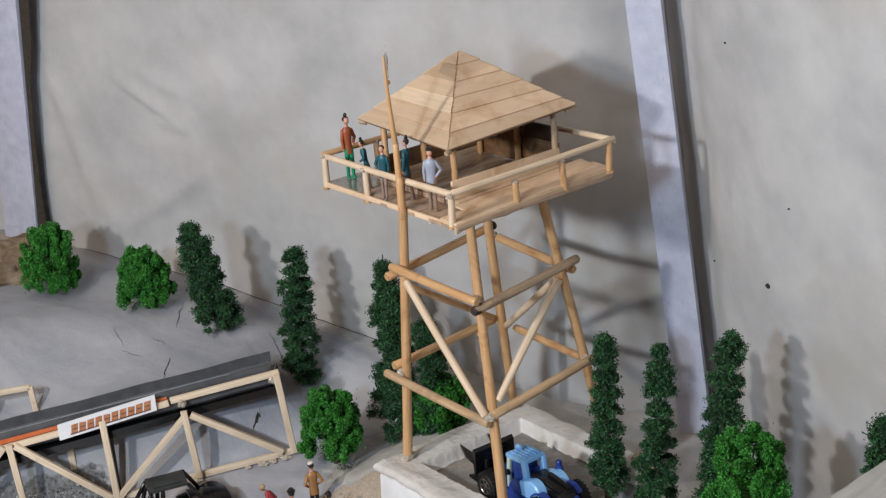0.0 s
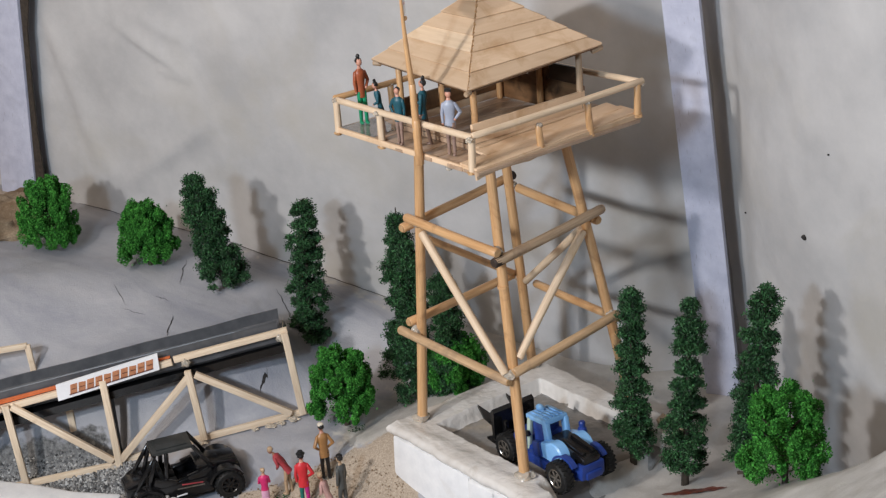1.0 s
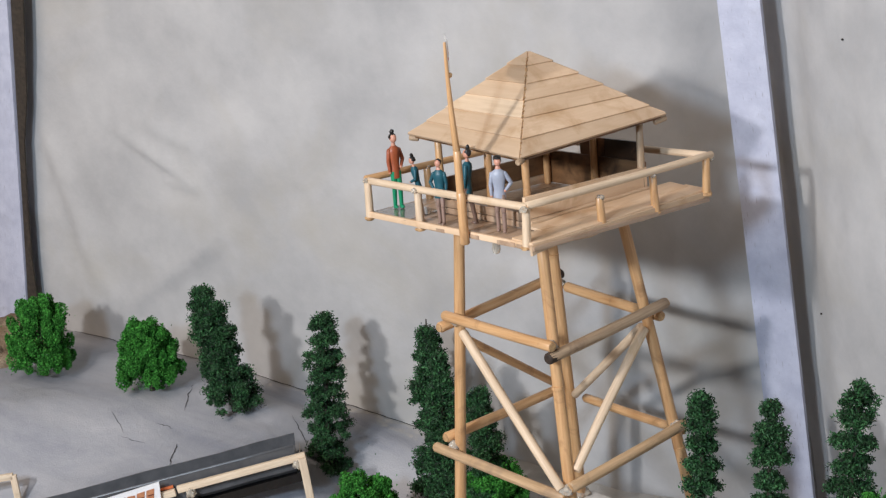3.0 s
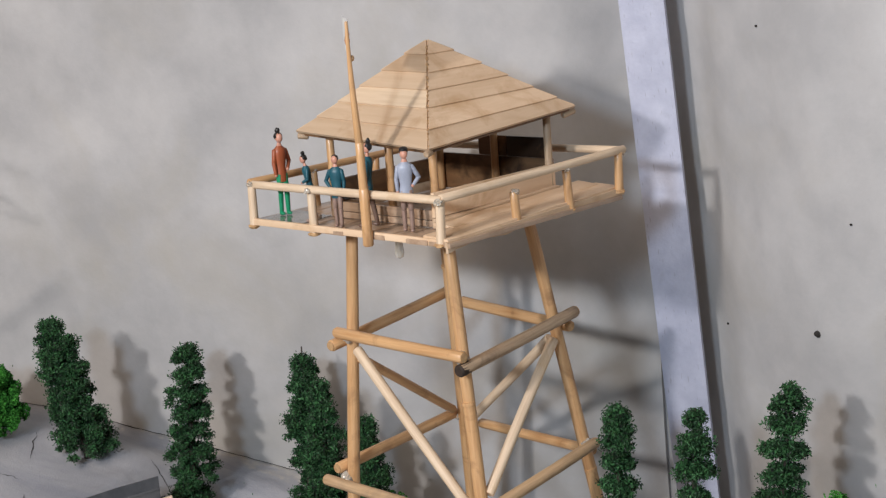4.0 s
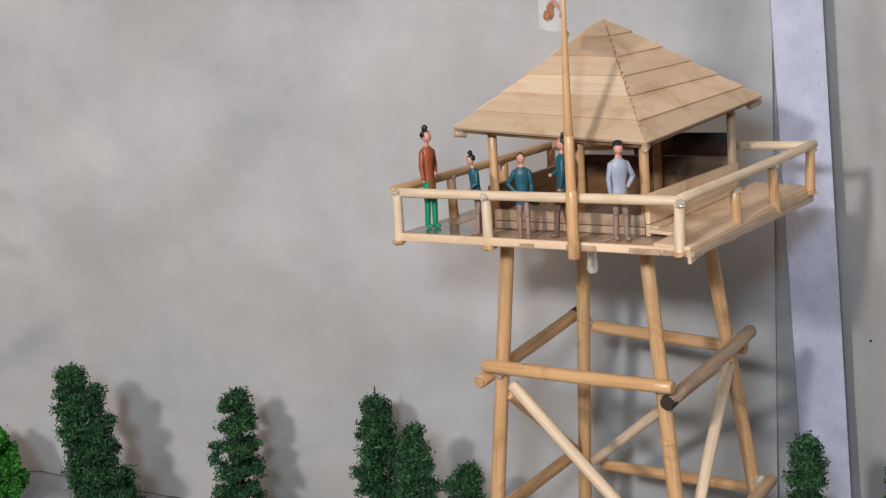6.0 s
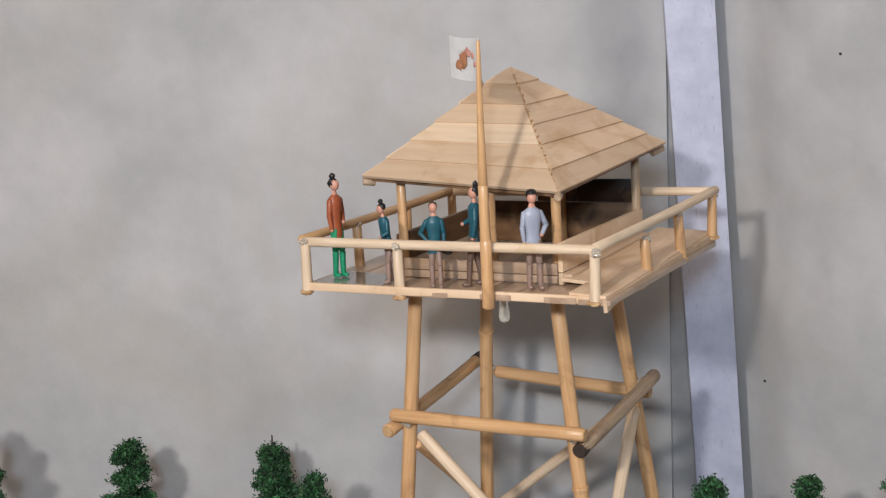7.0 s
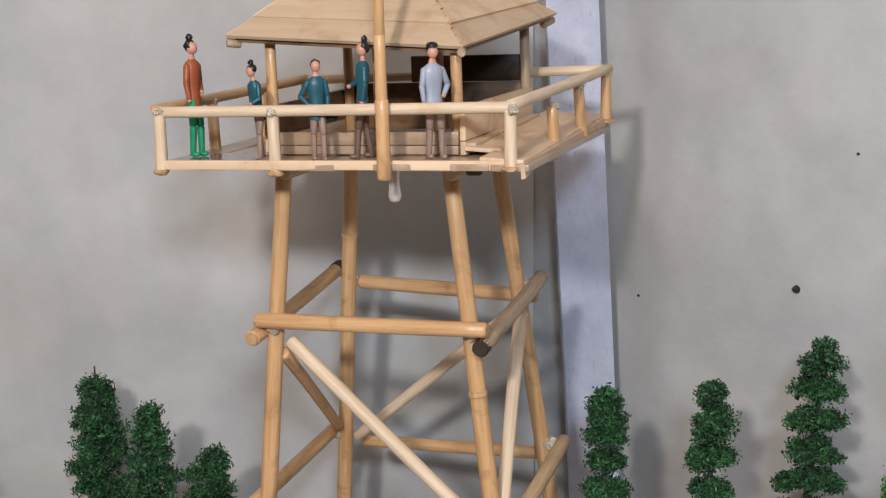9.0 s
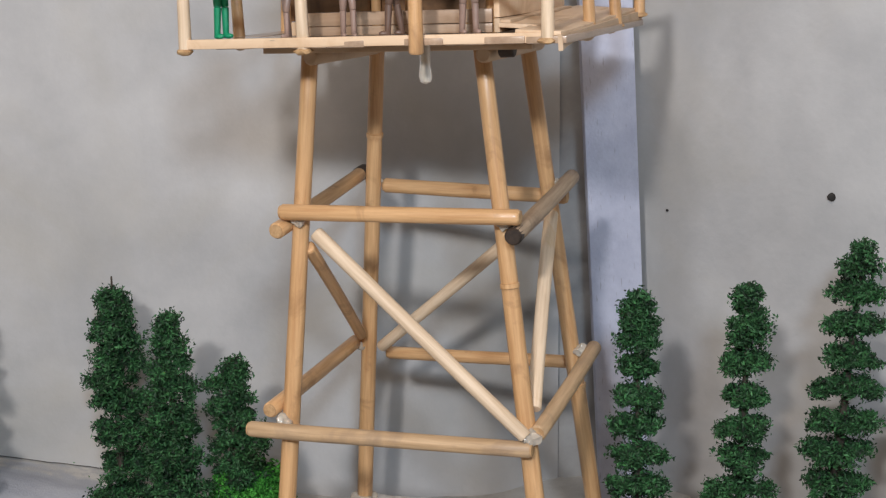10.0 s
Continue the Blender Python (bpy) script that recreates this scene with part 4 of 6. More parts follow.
for k, (u, v, z) in enumerate(((-4.72, -4.66, 16.66), (-1.58, -4.70, 16.62), (4.60, -4.70, 16.66), (4.70, -1.05, 16.40), (4.74, 1.6, 16.72), (4.80, 4.70, 16.80), (-4.70, -1.6, 16.66), (1.36, -4.86, 16.62))):
    bm = fresh()
    blob(bm, T(u, v, z), (0.13, 0.15, 0.10), lumpy=0.6, seed=k * 1.3 + 60, sub=3)
    part("glue_bead", bm, "glue", tower, "clear hot glue")

# flag pole with its little paper flag
bm = fresh()
rod(bm, T(1.36, -4.80, 14.98), T(1.39, -4.85, 16.95), 0.180, 0.165, seg=14, steps=4, seed=120)
rod(bm, T(1.38, -4.84, 16.4), T(1.42, -4.90, 18.5), 0.150, 0.140, seg=14, steps=4, seed=122)
rod(bm, T(1.42, -4.90, 18.45), T(1.70, -5.30, 22.45), 0.135, 0.050, seg=14, steps=6, bend=-0.06, seed=121)
blob(bm, T(1.60, -5.10, 21.25), (0.11, 0.11, 0.10), lumpy=0.3)
pole = part("flag_pole", bm, "bamboo", tower, "slightly crooked bamboo flag pole")
FD, FA = Vector((math.cos(radians(123)), math.sin(radians(123)), 0)), T(1.66, -5.26, 0)


def on_flag(s, t):
    return FA + FD * (1.9 * s) + Vector((0.05 * math.sin(5 * s), 0.05 * math.sin(4 * s + t), 21.36 + 1.16 * t + 0.04 * s - 0.06 * math.sin(3 * s)))


bm = sheet(12, 8, on_flag)
thicken(bm, (0.012, 0.012, 0))
flag = part("flag", bm, "flag_film", pole, "small white translucent film flag")
for k, (s, t, w, h, look_) in enumerate(((0.62, 0.50, 0.40, 0.30, "print_brown"), (0.48, 0.66, 0.34, 0.18, "print_red"), (0.72, 0.34, 0.26, 0.16, "print_brown"), (0.28, 0.58, 0.16, 0.10, "print_red"), (0.20, 0.40, 0.12, 0.10, "print_red"))):
    bm = fresh()
    blob(bm, on_flag(s, t), (w * 0.78, 0.030, h * 0.85), lumpy=0.7, seed=k * 2.2, turn=Matrix.Rotation(radians(123), 3, "Z"))
    part("print", bm, look_, pole, "faded printed blotch on the flag")

# hut: posts, half walls, back wall, benches
for k, (u, v) in enumerate(((-2.40, -2.75), (2.62, -2.75), (2.85, 2.95), (-2.5, 2.9), (0.55, -2.75), (0.3, 2.9))):
    bm = fresh()
    rod(bm, T(u, v, 15.35), T(u, v, 18.35), 0.15, 0.14, seg=12, steps=3, seed=140 + k)
    part("hut_post", bm, "weathered_stick" if k == 2 else "bamboo", tower, "round hut post")


def panel(name, a, b, z0, z1, thick, look_, seed, label="", parent=None):
    a, b = T(*a, (z0 + z1) / 2), T(*b, (z0 + z1) / 2)
    m = Matrix.Translation((a + b) / 2) @ Matrix.Rotation(math.atan2((b - a).y, (b - a).x), 4, "Z")
    b_ = fresh()
    block(b_, m, ((b - a).length, thick, z1 - z0), 0.025, seed=seed)
    return part(name, b_, look_, parent or tower, label)


for k, (z0, z1) in enumerate(((15.38, 15.72), (15.74, 16.58))):
    panel("wall_plank", (2.86, -3.15), (2.92, 3.1), z0, z1, 0.15, "craft_plank", 150 + k, "flat side wall plank")
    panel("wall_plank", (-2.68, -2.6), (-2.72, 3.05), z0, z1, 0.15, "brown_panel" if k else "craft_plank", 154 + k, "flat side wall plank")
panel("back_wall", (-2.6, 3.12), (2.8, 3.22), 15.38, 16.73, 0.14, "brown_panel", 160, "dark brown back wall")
panel("back_wall", (0.78, 3.12), (2.75, 3.20), 16.75, 17.5, 0.14, "black_panel", 161, "black back wall plank")
panel("back_wall", (-0.6, 3.10), (0.76, 3.12), 16.75, 17.5, 0.14, "brown_panel", 162, "dark brown back wall with black blotches")
for k, (a, b, z0, z1) in enumerate((((-2.3, -2.95), (2.7, -2.95), 15.62, 15.95), ((-2.3, -2.97), (2.7, -2.97), 15.38, 15.60))):
    panel("front_plank", a, b, z0, z1, 0.13, "deck_plank", 170 + k, "flat brown front wall plank")
for k, (u, h) in enumerate(((-1.9, 16.15), (-0.5, 16.1), (1.2, 16.2), (2.25, 16.25))):
    panel("bench_block", (u - 0.25, -2.6 + 0.2 * k), (u + 0.25, -2.6 + 0.2 * k), 15.38, 15.5, 0.5, "brown_panel", 180 + k, "small brown block")

# roof: four slopes of lapped planks over a thin underlay
bm = fresh()
APEX = Vector((0.08, 0.0, 21.32))
EAVES = [Vector(c) for c in ((-3.22, -3.46, 18.42), (2.91, -3.22, 18.0), (3.56, 3.63, 18.56), (-3.2, 3.6, 18.95))]
mid = sum(EAVES, Vector()) / 4
rv = [bm.verts.new(T(*(c.lerp(mid, 0.03) - Vector((0, 0, 0.06))))) for c in EAVES]
top_v = bm.verts.new(T(*(APEX - Vector((0, 0, 0.16)))))
for k in range(4):
    bm.faces.new((rv[k], rv[(k + 1) % 4], top_v))
thicken(bm, (0, 0, -0.06))
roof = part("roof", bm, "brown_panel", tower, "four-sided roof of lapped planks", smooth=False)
COURSES = [(0.0, 0.171, 0.338, 0.50, 0.67, 0.85, 0.992), (0.0, 0.184, 0.37, 0.53, 0.69, 0.865, 0.992), (0.0, 0.135, 0.30, 0.47, 0.65, 0.84, 0.992), (0.0, 0.16, 0.32, 0.48, 0.65, 0.83, 0.992)]  # at each hip
for side in range(4):
    ca, cb = EAVES[side], EAVES[(side + 1) % 4]
    nrm = (cb - ca).cross(APEX - ca).normalized()

    def slope(w, h, lift=0.0):
        """A point on this slope: w from -1 to 1 across, h from 0 at the eave to 1 at the top."""
        p = ca.lerp(cb, (w + 1) / 2).lerp(APEX, h) + nrm * lift
        return T(p.x, p.y, p.z)

    for k in range(6):
        lap = 0.014 if k else 0.0
        (h0, h1), (g0, g1) = [(hip[k] - lap, min(hip[k + 1] + 0.004, 0.992)) for hip in (COURSES[side], COURSES[(side + 1) % 4])]
        j = [wood_rng.uniform(-0.012, 0.012) for _ in range(6)]
        face = [slope(-1.0 + j[0], h0 + j[4] * 0.4, 0.108 + j[2]), slope(1.0 + j[1], g0 + j[5] * 0.4, 0.108 - j[2]), slope(1.0 if k < 5 else 0.9, g1, 0.045), slope(-1.0 if k < 5 else -0.9, h1, 0.045)]
        bm = fresh()
        slab(bm, face, 0.095, seed=200 + side * 10 + k)
        part("plank", bm, "pale_plank" if k == 2 and side == 0 else "craft_plank", roof, smooth=False)
for k, (a, b) in enumerate((((3.3, 3.3, 18.30), (3.45, 3.80, 18.42)), ((2.9, -3.1, 17.95), (2.98, -3.42, 17.92)), ((-3.0, -3.2, 18.25), (-3.30, -3.42, 18.30)))):
    bm = fresh()
    rod(bm, T(*a), T(*b), 0.12, seg=10, steps=2, seed=k)
    part("eave_stub", bm, "weathered_stick", roof, "dark stub under the eave")
for k in range(26):
    c = EAVES[1].lerp(APEX, 0.03 + 0.94 * (k + wood_rng.uniform(-0.45, 0.45)) / 26) + Vector((0.02, -0.02, 0.06))
    bm = fresh()
    block(bm, Matrix.Translation(T(*c)) @ Matrix.Rotation(wood_rng.uniform(0, 3), 4, "Z") @ Matrix.Rotation(wood_rng.uniform(-1.2, 1.2), 4, "X"),
          (wood_rng.uniform(0.03, 0.10), wood_rng.uniform(0.02, 0.05), wood_rng.uniform(0.05, 0.16)), 0.008, seed=k)
    part("splinter", bm, "cut_end", roof)

# ---------------------------------------------------------------- model trees and shrubs


def leaf_mesh(name, centres, size, rng, mat, origin=(0, 0, 0), stretch=1.0, narrow=0.6):
    """Small folded flakes of foliage at the given centres, in centimetres."""
    n = len(centres)
    a, b = rng.normal(size=(n, 3)), rng.normal(size=(n, 3))
    a /= np.linalg.norm(a, axis=1)[:, None]
    b -= a * (a * b).sum(1)[:, None]
    b /= np.linalg.norm(b, axis=1)[:, None]
    s = rng.uniform(0.6, 1.35, n)[:, None] * size
    c = np.asarray(centres)
    nrm = np.cross(a, b)
    quad = np.stack([c + a * s, c + b * s * narrow + nrm * s * 0.25, c - a * s * stretch, c - b * s * narrow + nrm * s * 0.25], 1).reshape(-1, 3)
    me = bpy.data.meshes.new(name)
    k = np.arange(n) * 4
    me.from_pydata(((quad - np.array(origin)) * CM).tolist(), [], np.stack([k, k + 1, k + 2, k + 3], 1).tolist())
    me.materials.append(M[mat])
    return me


def under(name, me, parent, label=""):
    ob = new(name, me)
    ob.parent = parent
    ORIGIN[ob] = ORIGIN[parent]
    return tagged(ob, label)


def conifer(base, top, radius, seed, label, tiers=8, gaps=0.5, bare=0.10, blunt=0.45, whole=0.72):
    """Tiers of curly foam round a wire; gaps opens the tiers below the height given by whole, blunt is the width at the top."""
    base, top = Vector(base), Vector(top)
    rng = np.random.default_rng(seed)
    tree = thing("model_conifer", base, label, "model tree", group="model conifers")
    bm = fresh()
    rod(bm, base + Vector((0, 0, -0.25)), base.lerp(top, 1.0 if seed == 5 else 0.97), 0.20, 0.03, seg=8, steps=6, seed=seed, rnd=0.1)
    part("trunk", bm, "trunk", tree, "dark twisted wire trunk")
    axis = np.array(top - base)
    long = (top - base).length

    def width(g):
        return 0.96 * radius * (blunt + (1.10 - blunt) * np.clip(1.12 * (1 - g), 0, 1) ** 0.75) * np.clip((1 - g) * 11, 0.22, 1)

    clumps = []
    for tier in range(tiers):
        g0 = tier / tiers
        wide = rng.uniform(0.90, 1.08)
        for k in range(23 if g0 < 0.75 else 18):
            a = 2 * math.pi * rng.random()
            open_ = gaps if g0 < whole else gaps * 0.25
            g = min(0.97, g0 + (0.5 + (rng.random() - 0.5) * (1.06 - 0.78 * open_)) / tiers)
            h = g * tiers - tier
            r = width(g) * wide * (1.08 - 0.42 * open_ * h) * (0.16 + 0.62 * rng.random() ** 0.7) * (1.0 if rng.random() > 0.10 else 1.18)
            s_ = radius * rng.uniform(0.08, 0.22)
            n = int(190 * (0.35 + s_ / 0.3))
            q = rng.normal(size=(n, 3)) * (0.52, 0.52, 0.42 - 0.08 * open_)
            q /= np.maximum(1, np.linalg.norm(q, axis=1) / 1.35)[:, None]
            c = np.array([math.cos(a) * r, math.sin(a) * r, (bare + (0.97 - bare) * g) * long - 0.16 * r])
            clumps.append(c + q * s_ * 1.32)
    n = 1500
    g = rng.random(n)
    a = rng.uniform(0, 6.28, n)
    r = width(g) * (0.46 - 0.36 * gaps) * rng.random(n) ** 0.5
    clumps.append(np.stack([np.cos(a) * r, np.sin(a) * r, (bare + (0.97 - bare) * g) * long], 1))
    c = np.concatenate(clumps)
    c = np.array(base)[None] + np.stack([c[:, 0], c[:, 1], c[:, 2] * 0], 1) + (c[:, 2] / long)[:, None] * axis[None]
    under("crown", leaf_mesh("crown", c, 0.078, rng, "conifer", base, narrow=0.42), tree, "dense dark green foam needles")
    return tree


def shrub(base, height, radius, seed, label):
    base = Vector(base)
    rng = np.random.default_rng(seed)
    ob = thing("model_shrub", base, label, "model shrub", group="model shrubs")
    bm = fresh()
    rod(bm, base + Vector((0, 0, -0.2)), base + Vector((0.1, 0, height * 0.6)), 0.16, 0.06, seg=8, steps=4, seed=seed, rnd=0.15)
    for k in range(7):
        a = k * 2.4 + seed
        rod(bm, base + Vector((0, 0, height * (0.15 + 0.06 * k))), base + Vector((math.cos(a) * radius * 0.6, math.sin(a) * radius * 0.6, height * (0.4 + 0.07 * k))), 0.07, 0.03, seg=6, steps=2)
    part("stem", bm, "trunk", ob, "dark branching stem")
    pts = []
    k = 0
    while k < 96:
        h, a = rng.uniform(0.19, 0.97), rng.uniform(0, 6.283)
        shape = 0.86 + 0.45 * h if h < 0.30 else math.sqrt(max(0.02, 1 - ((h - 0.30) / 0.74) ** 2))
        far = shape * (0.45 + 0.55 * rng.random() ** 0.5) * rng.uniform(0.86, 1.08) * radius
        c = np.array([math.cos(a) * far, math.sin(a) * far, h * height * 0.95])
        s = rng.uniform(0.24, 0.42)
        q = rng.normal(size=(400, 3))
        q /= np.linalg.norm(q, axis=1)[:, None]
        lift = q * s * (0.85, 0.85, 1.45) * rng.uniform(0.55, 1.0, (400, 1))
        lift[:, :2] += lift[:, 2:] * c[None, :2] / radius * 0.10
        pts.append(np.array(base) + c + lift)
        k += 1
    q = rng.normal(size=(2500, 3)) * (0.30 * radius, 0.30 * radius, 0.18 * height) + (0, 0, 0.45 * height)
    pts.append(np.array(base) + q)
    c = np.concatenate(pts)
    c[:, 2] = np.maximum(c[:, 2], base.z + 0.12 * height)
    under("crown", leaf_mesh("crown", c, 0.062, rng, "shrub", base), ob, "clumped bright green foam leaves")
    return ob


conifer((5.50, 2.0, -1.75), (5.66, 2.08, 8.05), 1.20, 1, "dark green model conifer with dense ragged tiers", tiers=9, gaps=0.78, bare=0.16, blunt=0.26)
conifer((8.35, 1.6, -1.5), (8.76, 1.8, 8.22), 1.24, 2, "dark green model conifer with drooping tiers", tiers=9, gaps=0.85, bare=0.12, blunt=0.28)
conifer((11.0, 2.4, -0.75), (12.13, 2.3, 9.3), 1.30, 3, "dark green model conifer with open gaps between tiers", tiers=9, gaps=0.95, bare=0.12, blunt=0.46, whole=0.80)
conifer((20.2, -1.0, -0.2), (20.3, -1.0, 8.3), 1.3, 4, "dark green model conifer near the folded canvas", tiers=8, gaps=0.5)
conifer((-10.7, 5.9, -2.3), (-10.55, 6.2, 7.75), 1.34, 5, "tall dark green model conifer with a bare wire tip", tiers=9, gaps=0.75, bare=0.04, whole=0.60, blunt=0.52)
conifer((-8.4, 4.0, -2.0), (-8.38, 4.04, 7.3), 1.28, 6, "pointed dark green model conifer", tiers=9, gaps=0.45, bare=0.04, blunt=0.30)
conifer((-6.6, 4.4, -1.7), (-6.59, 4.36, 5.7), 1.28, 7, "short dark green model conifer behind the tower", tiers=7, gaps=0.25, bare=0.04, blunt=0.55)
conifer((-15.9, 4.3, -0.4), (-15.5, 4.65, 8.3), 1.30, 8, "dark green model conifer with stacked open tiers", tiers=9, gaps=0.62, bare=0.04, blunt=0.62, whole=1.0)
conifer((-20.4, 3.0, 3.0), (-20.95, 2.1, 9.6), 1.36, 9, "leaning dark green model conifer on the bank", tiers=10, gaps=0.05, bare=0.04, blunt=0.60)
shrub((14.35, -1.0, 1.75), 4.35, 1.75, 11, "bright green model shrub on pale plaster")
shrub((-10.45, 0.45, -2.15), 4.45, 1.72, 12, "bright green model shrub beside the bridge")
shrub((-6.3, 4.6, -1.3), 3.2, 1.45, 13, "bright green model shrub behind the tower base")
shrub((-25.6, 2.4, 3.25), 3.9, 1.65, 14, "bright green model shrub on the bank")
shrub((-31.9, 0.85, 3.8), 4.4, 1.75, 15, "bright green model shrub by the sand heap")

# ---------------------------------------------------------------- the truss bridge with its flume
bridge = thing("truss_bridge", (-20, -4.6, -3), "stick truss bridge carrying a black plastic flume", "model bridge")
def B(d, z, off=0.0):
    """A point on the bridge's side: d along it from its end, z up, off towards the back."""
    return Vector((-13.75, 0.36, 0)) + BD * d - BN * off + Vector((0, 0, z))


def stick(a, b, w=0.33, t=0.24, seed=0.0, name="chord"):
    a, b = Vector(a), Vector(b)
    d = (b - a).normalized()
    n = -BN
    s = d.cross(n).normalized()
    m = Matrix.Translation((a + b) / 2) @ Matrix((d, n, s)).transposed().to_4x4()
    bm = fresh()
    block(bm, m, ((b - a).length, t, w), 0.03, seed=seed)
    return part(name, bm, "truss_stick", bridge, "square pale wood stick")


stick(B(0, top_z(0)), B(6.0, top_z(6.0)), seed=300)
stick(B(6.1, top_z(6.1) - 0.1), B(21, top_z(21) - 0.3), seed=301)
stick(B(-0.55, low_z(-0.55)), B(5.6, low_z(5.6)), seed=302)
stick(B(5.6, low_z(5.6)), B(10.0, low_z(10.0) - 0.1), seed=303)
stick(B(9.6, low_z(9.6) - 0.2, -0.1), B(21, low_z(21) + 0.35, -0.1), seed=304)
for k, (d0, d1) in enumerate(((0.15, -0.30), (5.35, 5.0), (9.75, 9.6), (14.9, 14.6))):
    stick(B(d0, top_z(d0) - (0.7 if k == 1 else 0), -0.26), B(d1, low_z(d1) - (1.0 if k == 2 else 0.0), -0.26), w=0.36, seed=305 + k, name="upright")
for k, (d0, z0, d1, z1) in enumerate(((5.0, 0.65, 0.3, -2.15), (5.3, 0.6, 9.5, -3.85), (14.6, -0.1, 9.9, -3.85), (15.2, -0.1, 19.5, -5.2))):
    stick(B(d0, z0, -0.24), B(d1, z1, -0.24), w=0.36, seed=312 + k, name="diagonal")
for k, d0 in enumerate((12.2, 18.0)):
    stick(B(d0, top_z(d0), 1.6), B(d0 - 0.2, low_z(d0), 1.6), w=0.36, seed=330 + k, name="upright")
bm = fresh()
block(bm, Matrix.Translation(B(9.75, -2.4, 0.7)), (0.28, 0.4, 4.6), 0.05)
part("black_post", bm, "black_plastic", bridge, "black plastic post")
for d in (0.3, 5.3, 9.8, 14.8):
    a, b = B(d, top_z(d) - 0.25, 0.1), B(d, top_z(d) - 0.25, 2.1)
    stick(a, b, w=0.28, seed=d, name="cross_stick")
    bm = fresh()
    blob(bm, B(d + 0.1, top_z(d) - 0.3, -0.12), (0.22, 0.22, 0.22), lumpy=0.5, seed=d, sub=3)
    part("glue_bead", bm, "glue", bridge, "clear hot glue")
for d, z, r in ((0.3, -0.1, 0.30), (0.9, -0.22, 0.22), (1.5, -0.2, 0.26), (2.3, -0.2, 0.16), (5.2, -0.1, 0.30), (9.8, -0.25, 0.34)):
    bm = fresh()
    blob(bm, B(d, low_z(d) + z, -0.22), (r * 1.2, r * 0.9, r * 0.30), lumpy=0.7, seed=d * 3, sub=3)
    part("glue_bead", bm, "glue", bridge, "clear hot glue")
# flume: a thick-walled trough
bm = fresh()
prof = [(0.30, 0.40), (0.30, -0.75), (0.50, -0.95), (1.7, -0.95), (1.95, -0.75), (1.95, 0.44), (1.85, 0.44), (1.83, -0.12), (1.62, -0.30), (0.60, -0.30), (0.42, -0.16), (0.42, 0.40)]
rings = []
for d in np.linspace(0.5, 24, 14):
    rings.append([bm.verts.new(B(d, 2.60 + (SL + 0.006) * d + z + 0.03 * math.sin(d), o)) for o, z in prof])
for a, b in zip(rings, rings[1:]):
    for k in range(len(prof)):
        bm.faces.new((a[k], a[(k + 1) % len(prof)], b[(k + 1) % len(prof)], b[k]))
bm.faces.new(rings[0][::-1])
bm.faces.new(rings[-1])
bmesh.ops.recalc_face_normals(bm, faces=bm.faces)
flume = part("flume", bm, "flume_plastic", bridge, "long black plastic trough")
bm = fresh()
rod(bm, B(0.5, 3.0 + (SL + 0.006) * 0.5, 0.36), B(24, 3.0 + (SL + 0.006) * 24, 0.36), 0.075, seg=8, steps=10)
part("flume_lip", bm, "flume_plastic", flume, "rolled lip")
bm = fresh()
slab(bm, [B(6.2, top_z(6.2) + 0.20, 0.22), B(6.2, top_z(6.2) + 0.08, 0.22), B(24, top_z(24) - 0.14, 0.22), B(24, top_z(24) + 0.22, 0.22)], 0.08)
part("orange_strip", bm, "orange", bridge, "orange plastic strip")
# flume's black underside, run on unseen at the rear to block light below
bm = fresh()
slab(bm, [B(0.3, top_z(0.3) - 0.90, 0.32), B(0.3, top_z(0.3) - 0.90, 3.3), B(24, top_z(24) - 1.15, 3.3), B(24, top_z(24) - 1.15, 0.32)], 0.42)
bmesh.ops.recalc_face_normals(bm, faces=bm.faces)
part("underside_board", bm, "black_plastic", bridge, "black flume underside with an added rear that deepens the shade")
# handrail frame at the far side
for k, (a, b) in enumerate(((B(13.9, 2.0, 2.6), B(20.0, 1.55, 2.6)), (B(13.9, 2.05, 2.6), B(13.8, 0.3, 2.6)), (B(16.4, 1.8, 2.6), B(16.3, 0.0, 2.6)))):
    stick(a, b, w=0.30, seed=400 + k, name="handrail_stick")

# name board on the bridge: a brand's lettering, kept as plain slanted bars
sign = thing("sign_board", B(9.2, 0.6, -0.3), "white name board with brown-orange slanted bars, fixed to the bridge", "sign")


def S_(s, t, off=0.0):
    """A point on the sign, s along and t up it."""
    return B(12.15, 0.42, -0.32 - off) .lerp(B(6.75, 1.62, -0.32 - off), s) + Vector((0, 0, (t - 0.5) * 0.92))


bm = fresh()
slab(bm, [S_(0, 0), S_(1, 0), S_(1, 1), S_(0, 1)], 0.10)
bmesh.ops.recalc_face_normals(bm, faces=bm.faces)
part("sign_panel", bm, "paper", sign)
for k in range(10):
    s0 = 0.125 + k * 0.083
    s1 = s0 + 0.068
    cut = [(s0, 0.20), (s1, 0.20), (s1 + 0.014, 0.76 - 0.05 * (k % 3 == 1)), (s0 + 0.014, 0.76)]
    bm = fresh()
    slab(bm, [S_(a, t, 0.022) for a, t in cut], 0.02)
    bmesh.ops.recalc_face_normals(bm, faces=bm.faces)
    part("bar", bm, "print_brown", sign)
    for a, b in (((s0 - 0.008, 0.16), (s1 + 0.004, 0.23)), ((s0 + 0.02, 0.45), (s1 + 0.006, 0.50))):
        bm = fresh()
        slab(bm, [S_(a[0], a[1], 0.030), S_(b[0], a[1], 0.030), S_(b[0], b[1], 0.030), S_(a[0], b[1], 0.030)], 0.006)
        bmesh.ops.recalc_face_normals(bm, faces=bm.faces)
        part("bar_edge", bm, "leaf_litter", sign, "thin dark brown edge bar")

# ---------------------------------------------------------------- toy vehicles


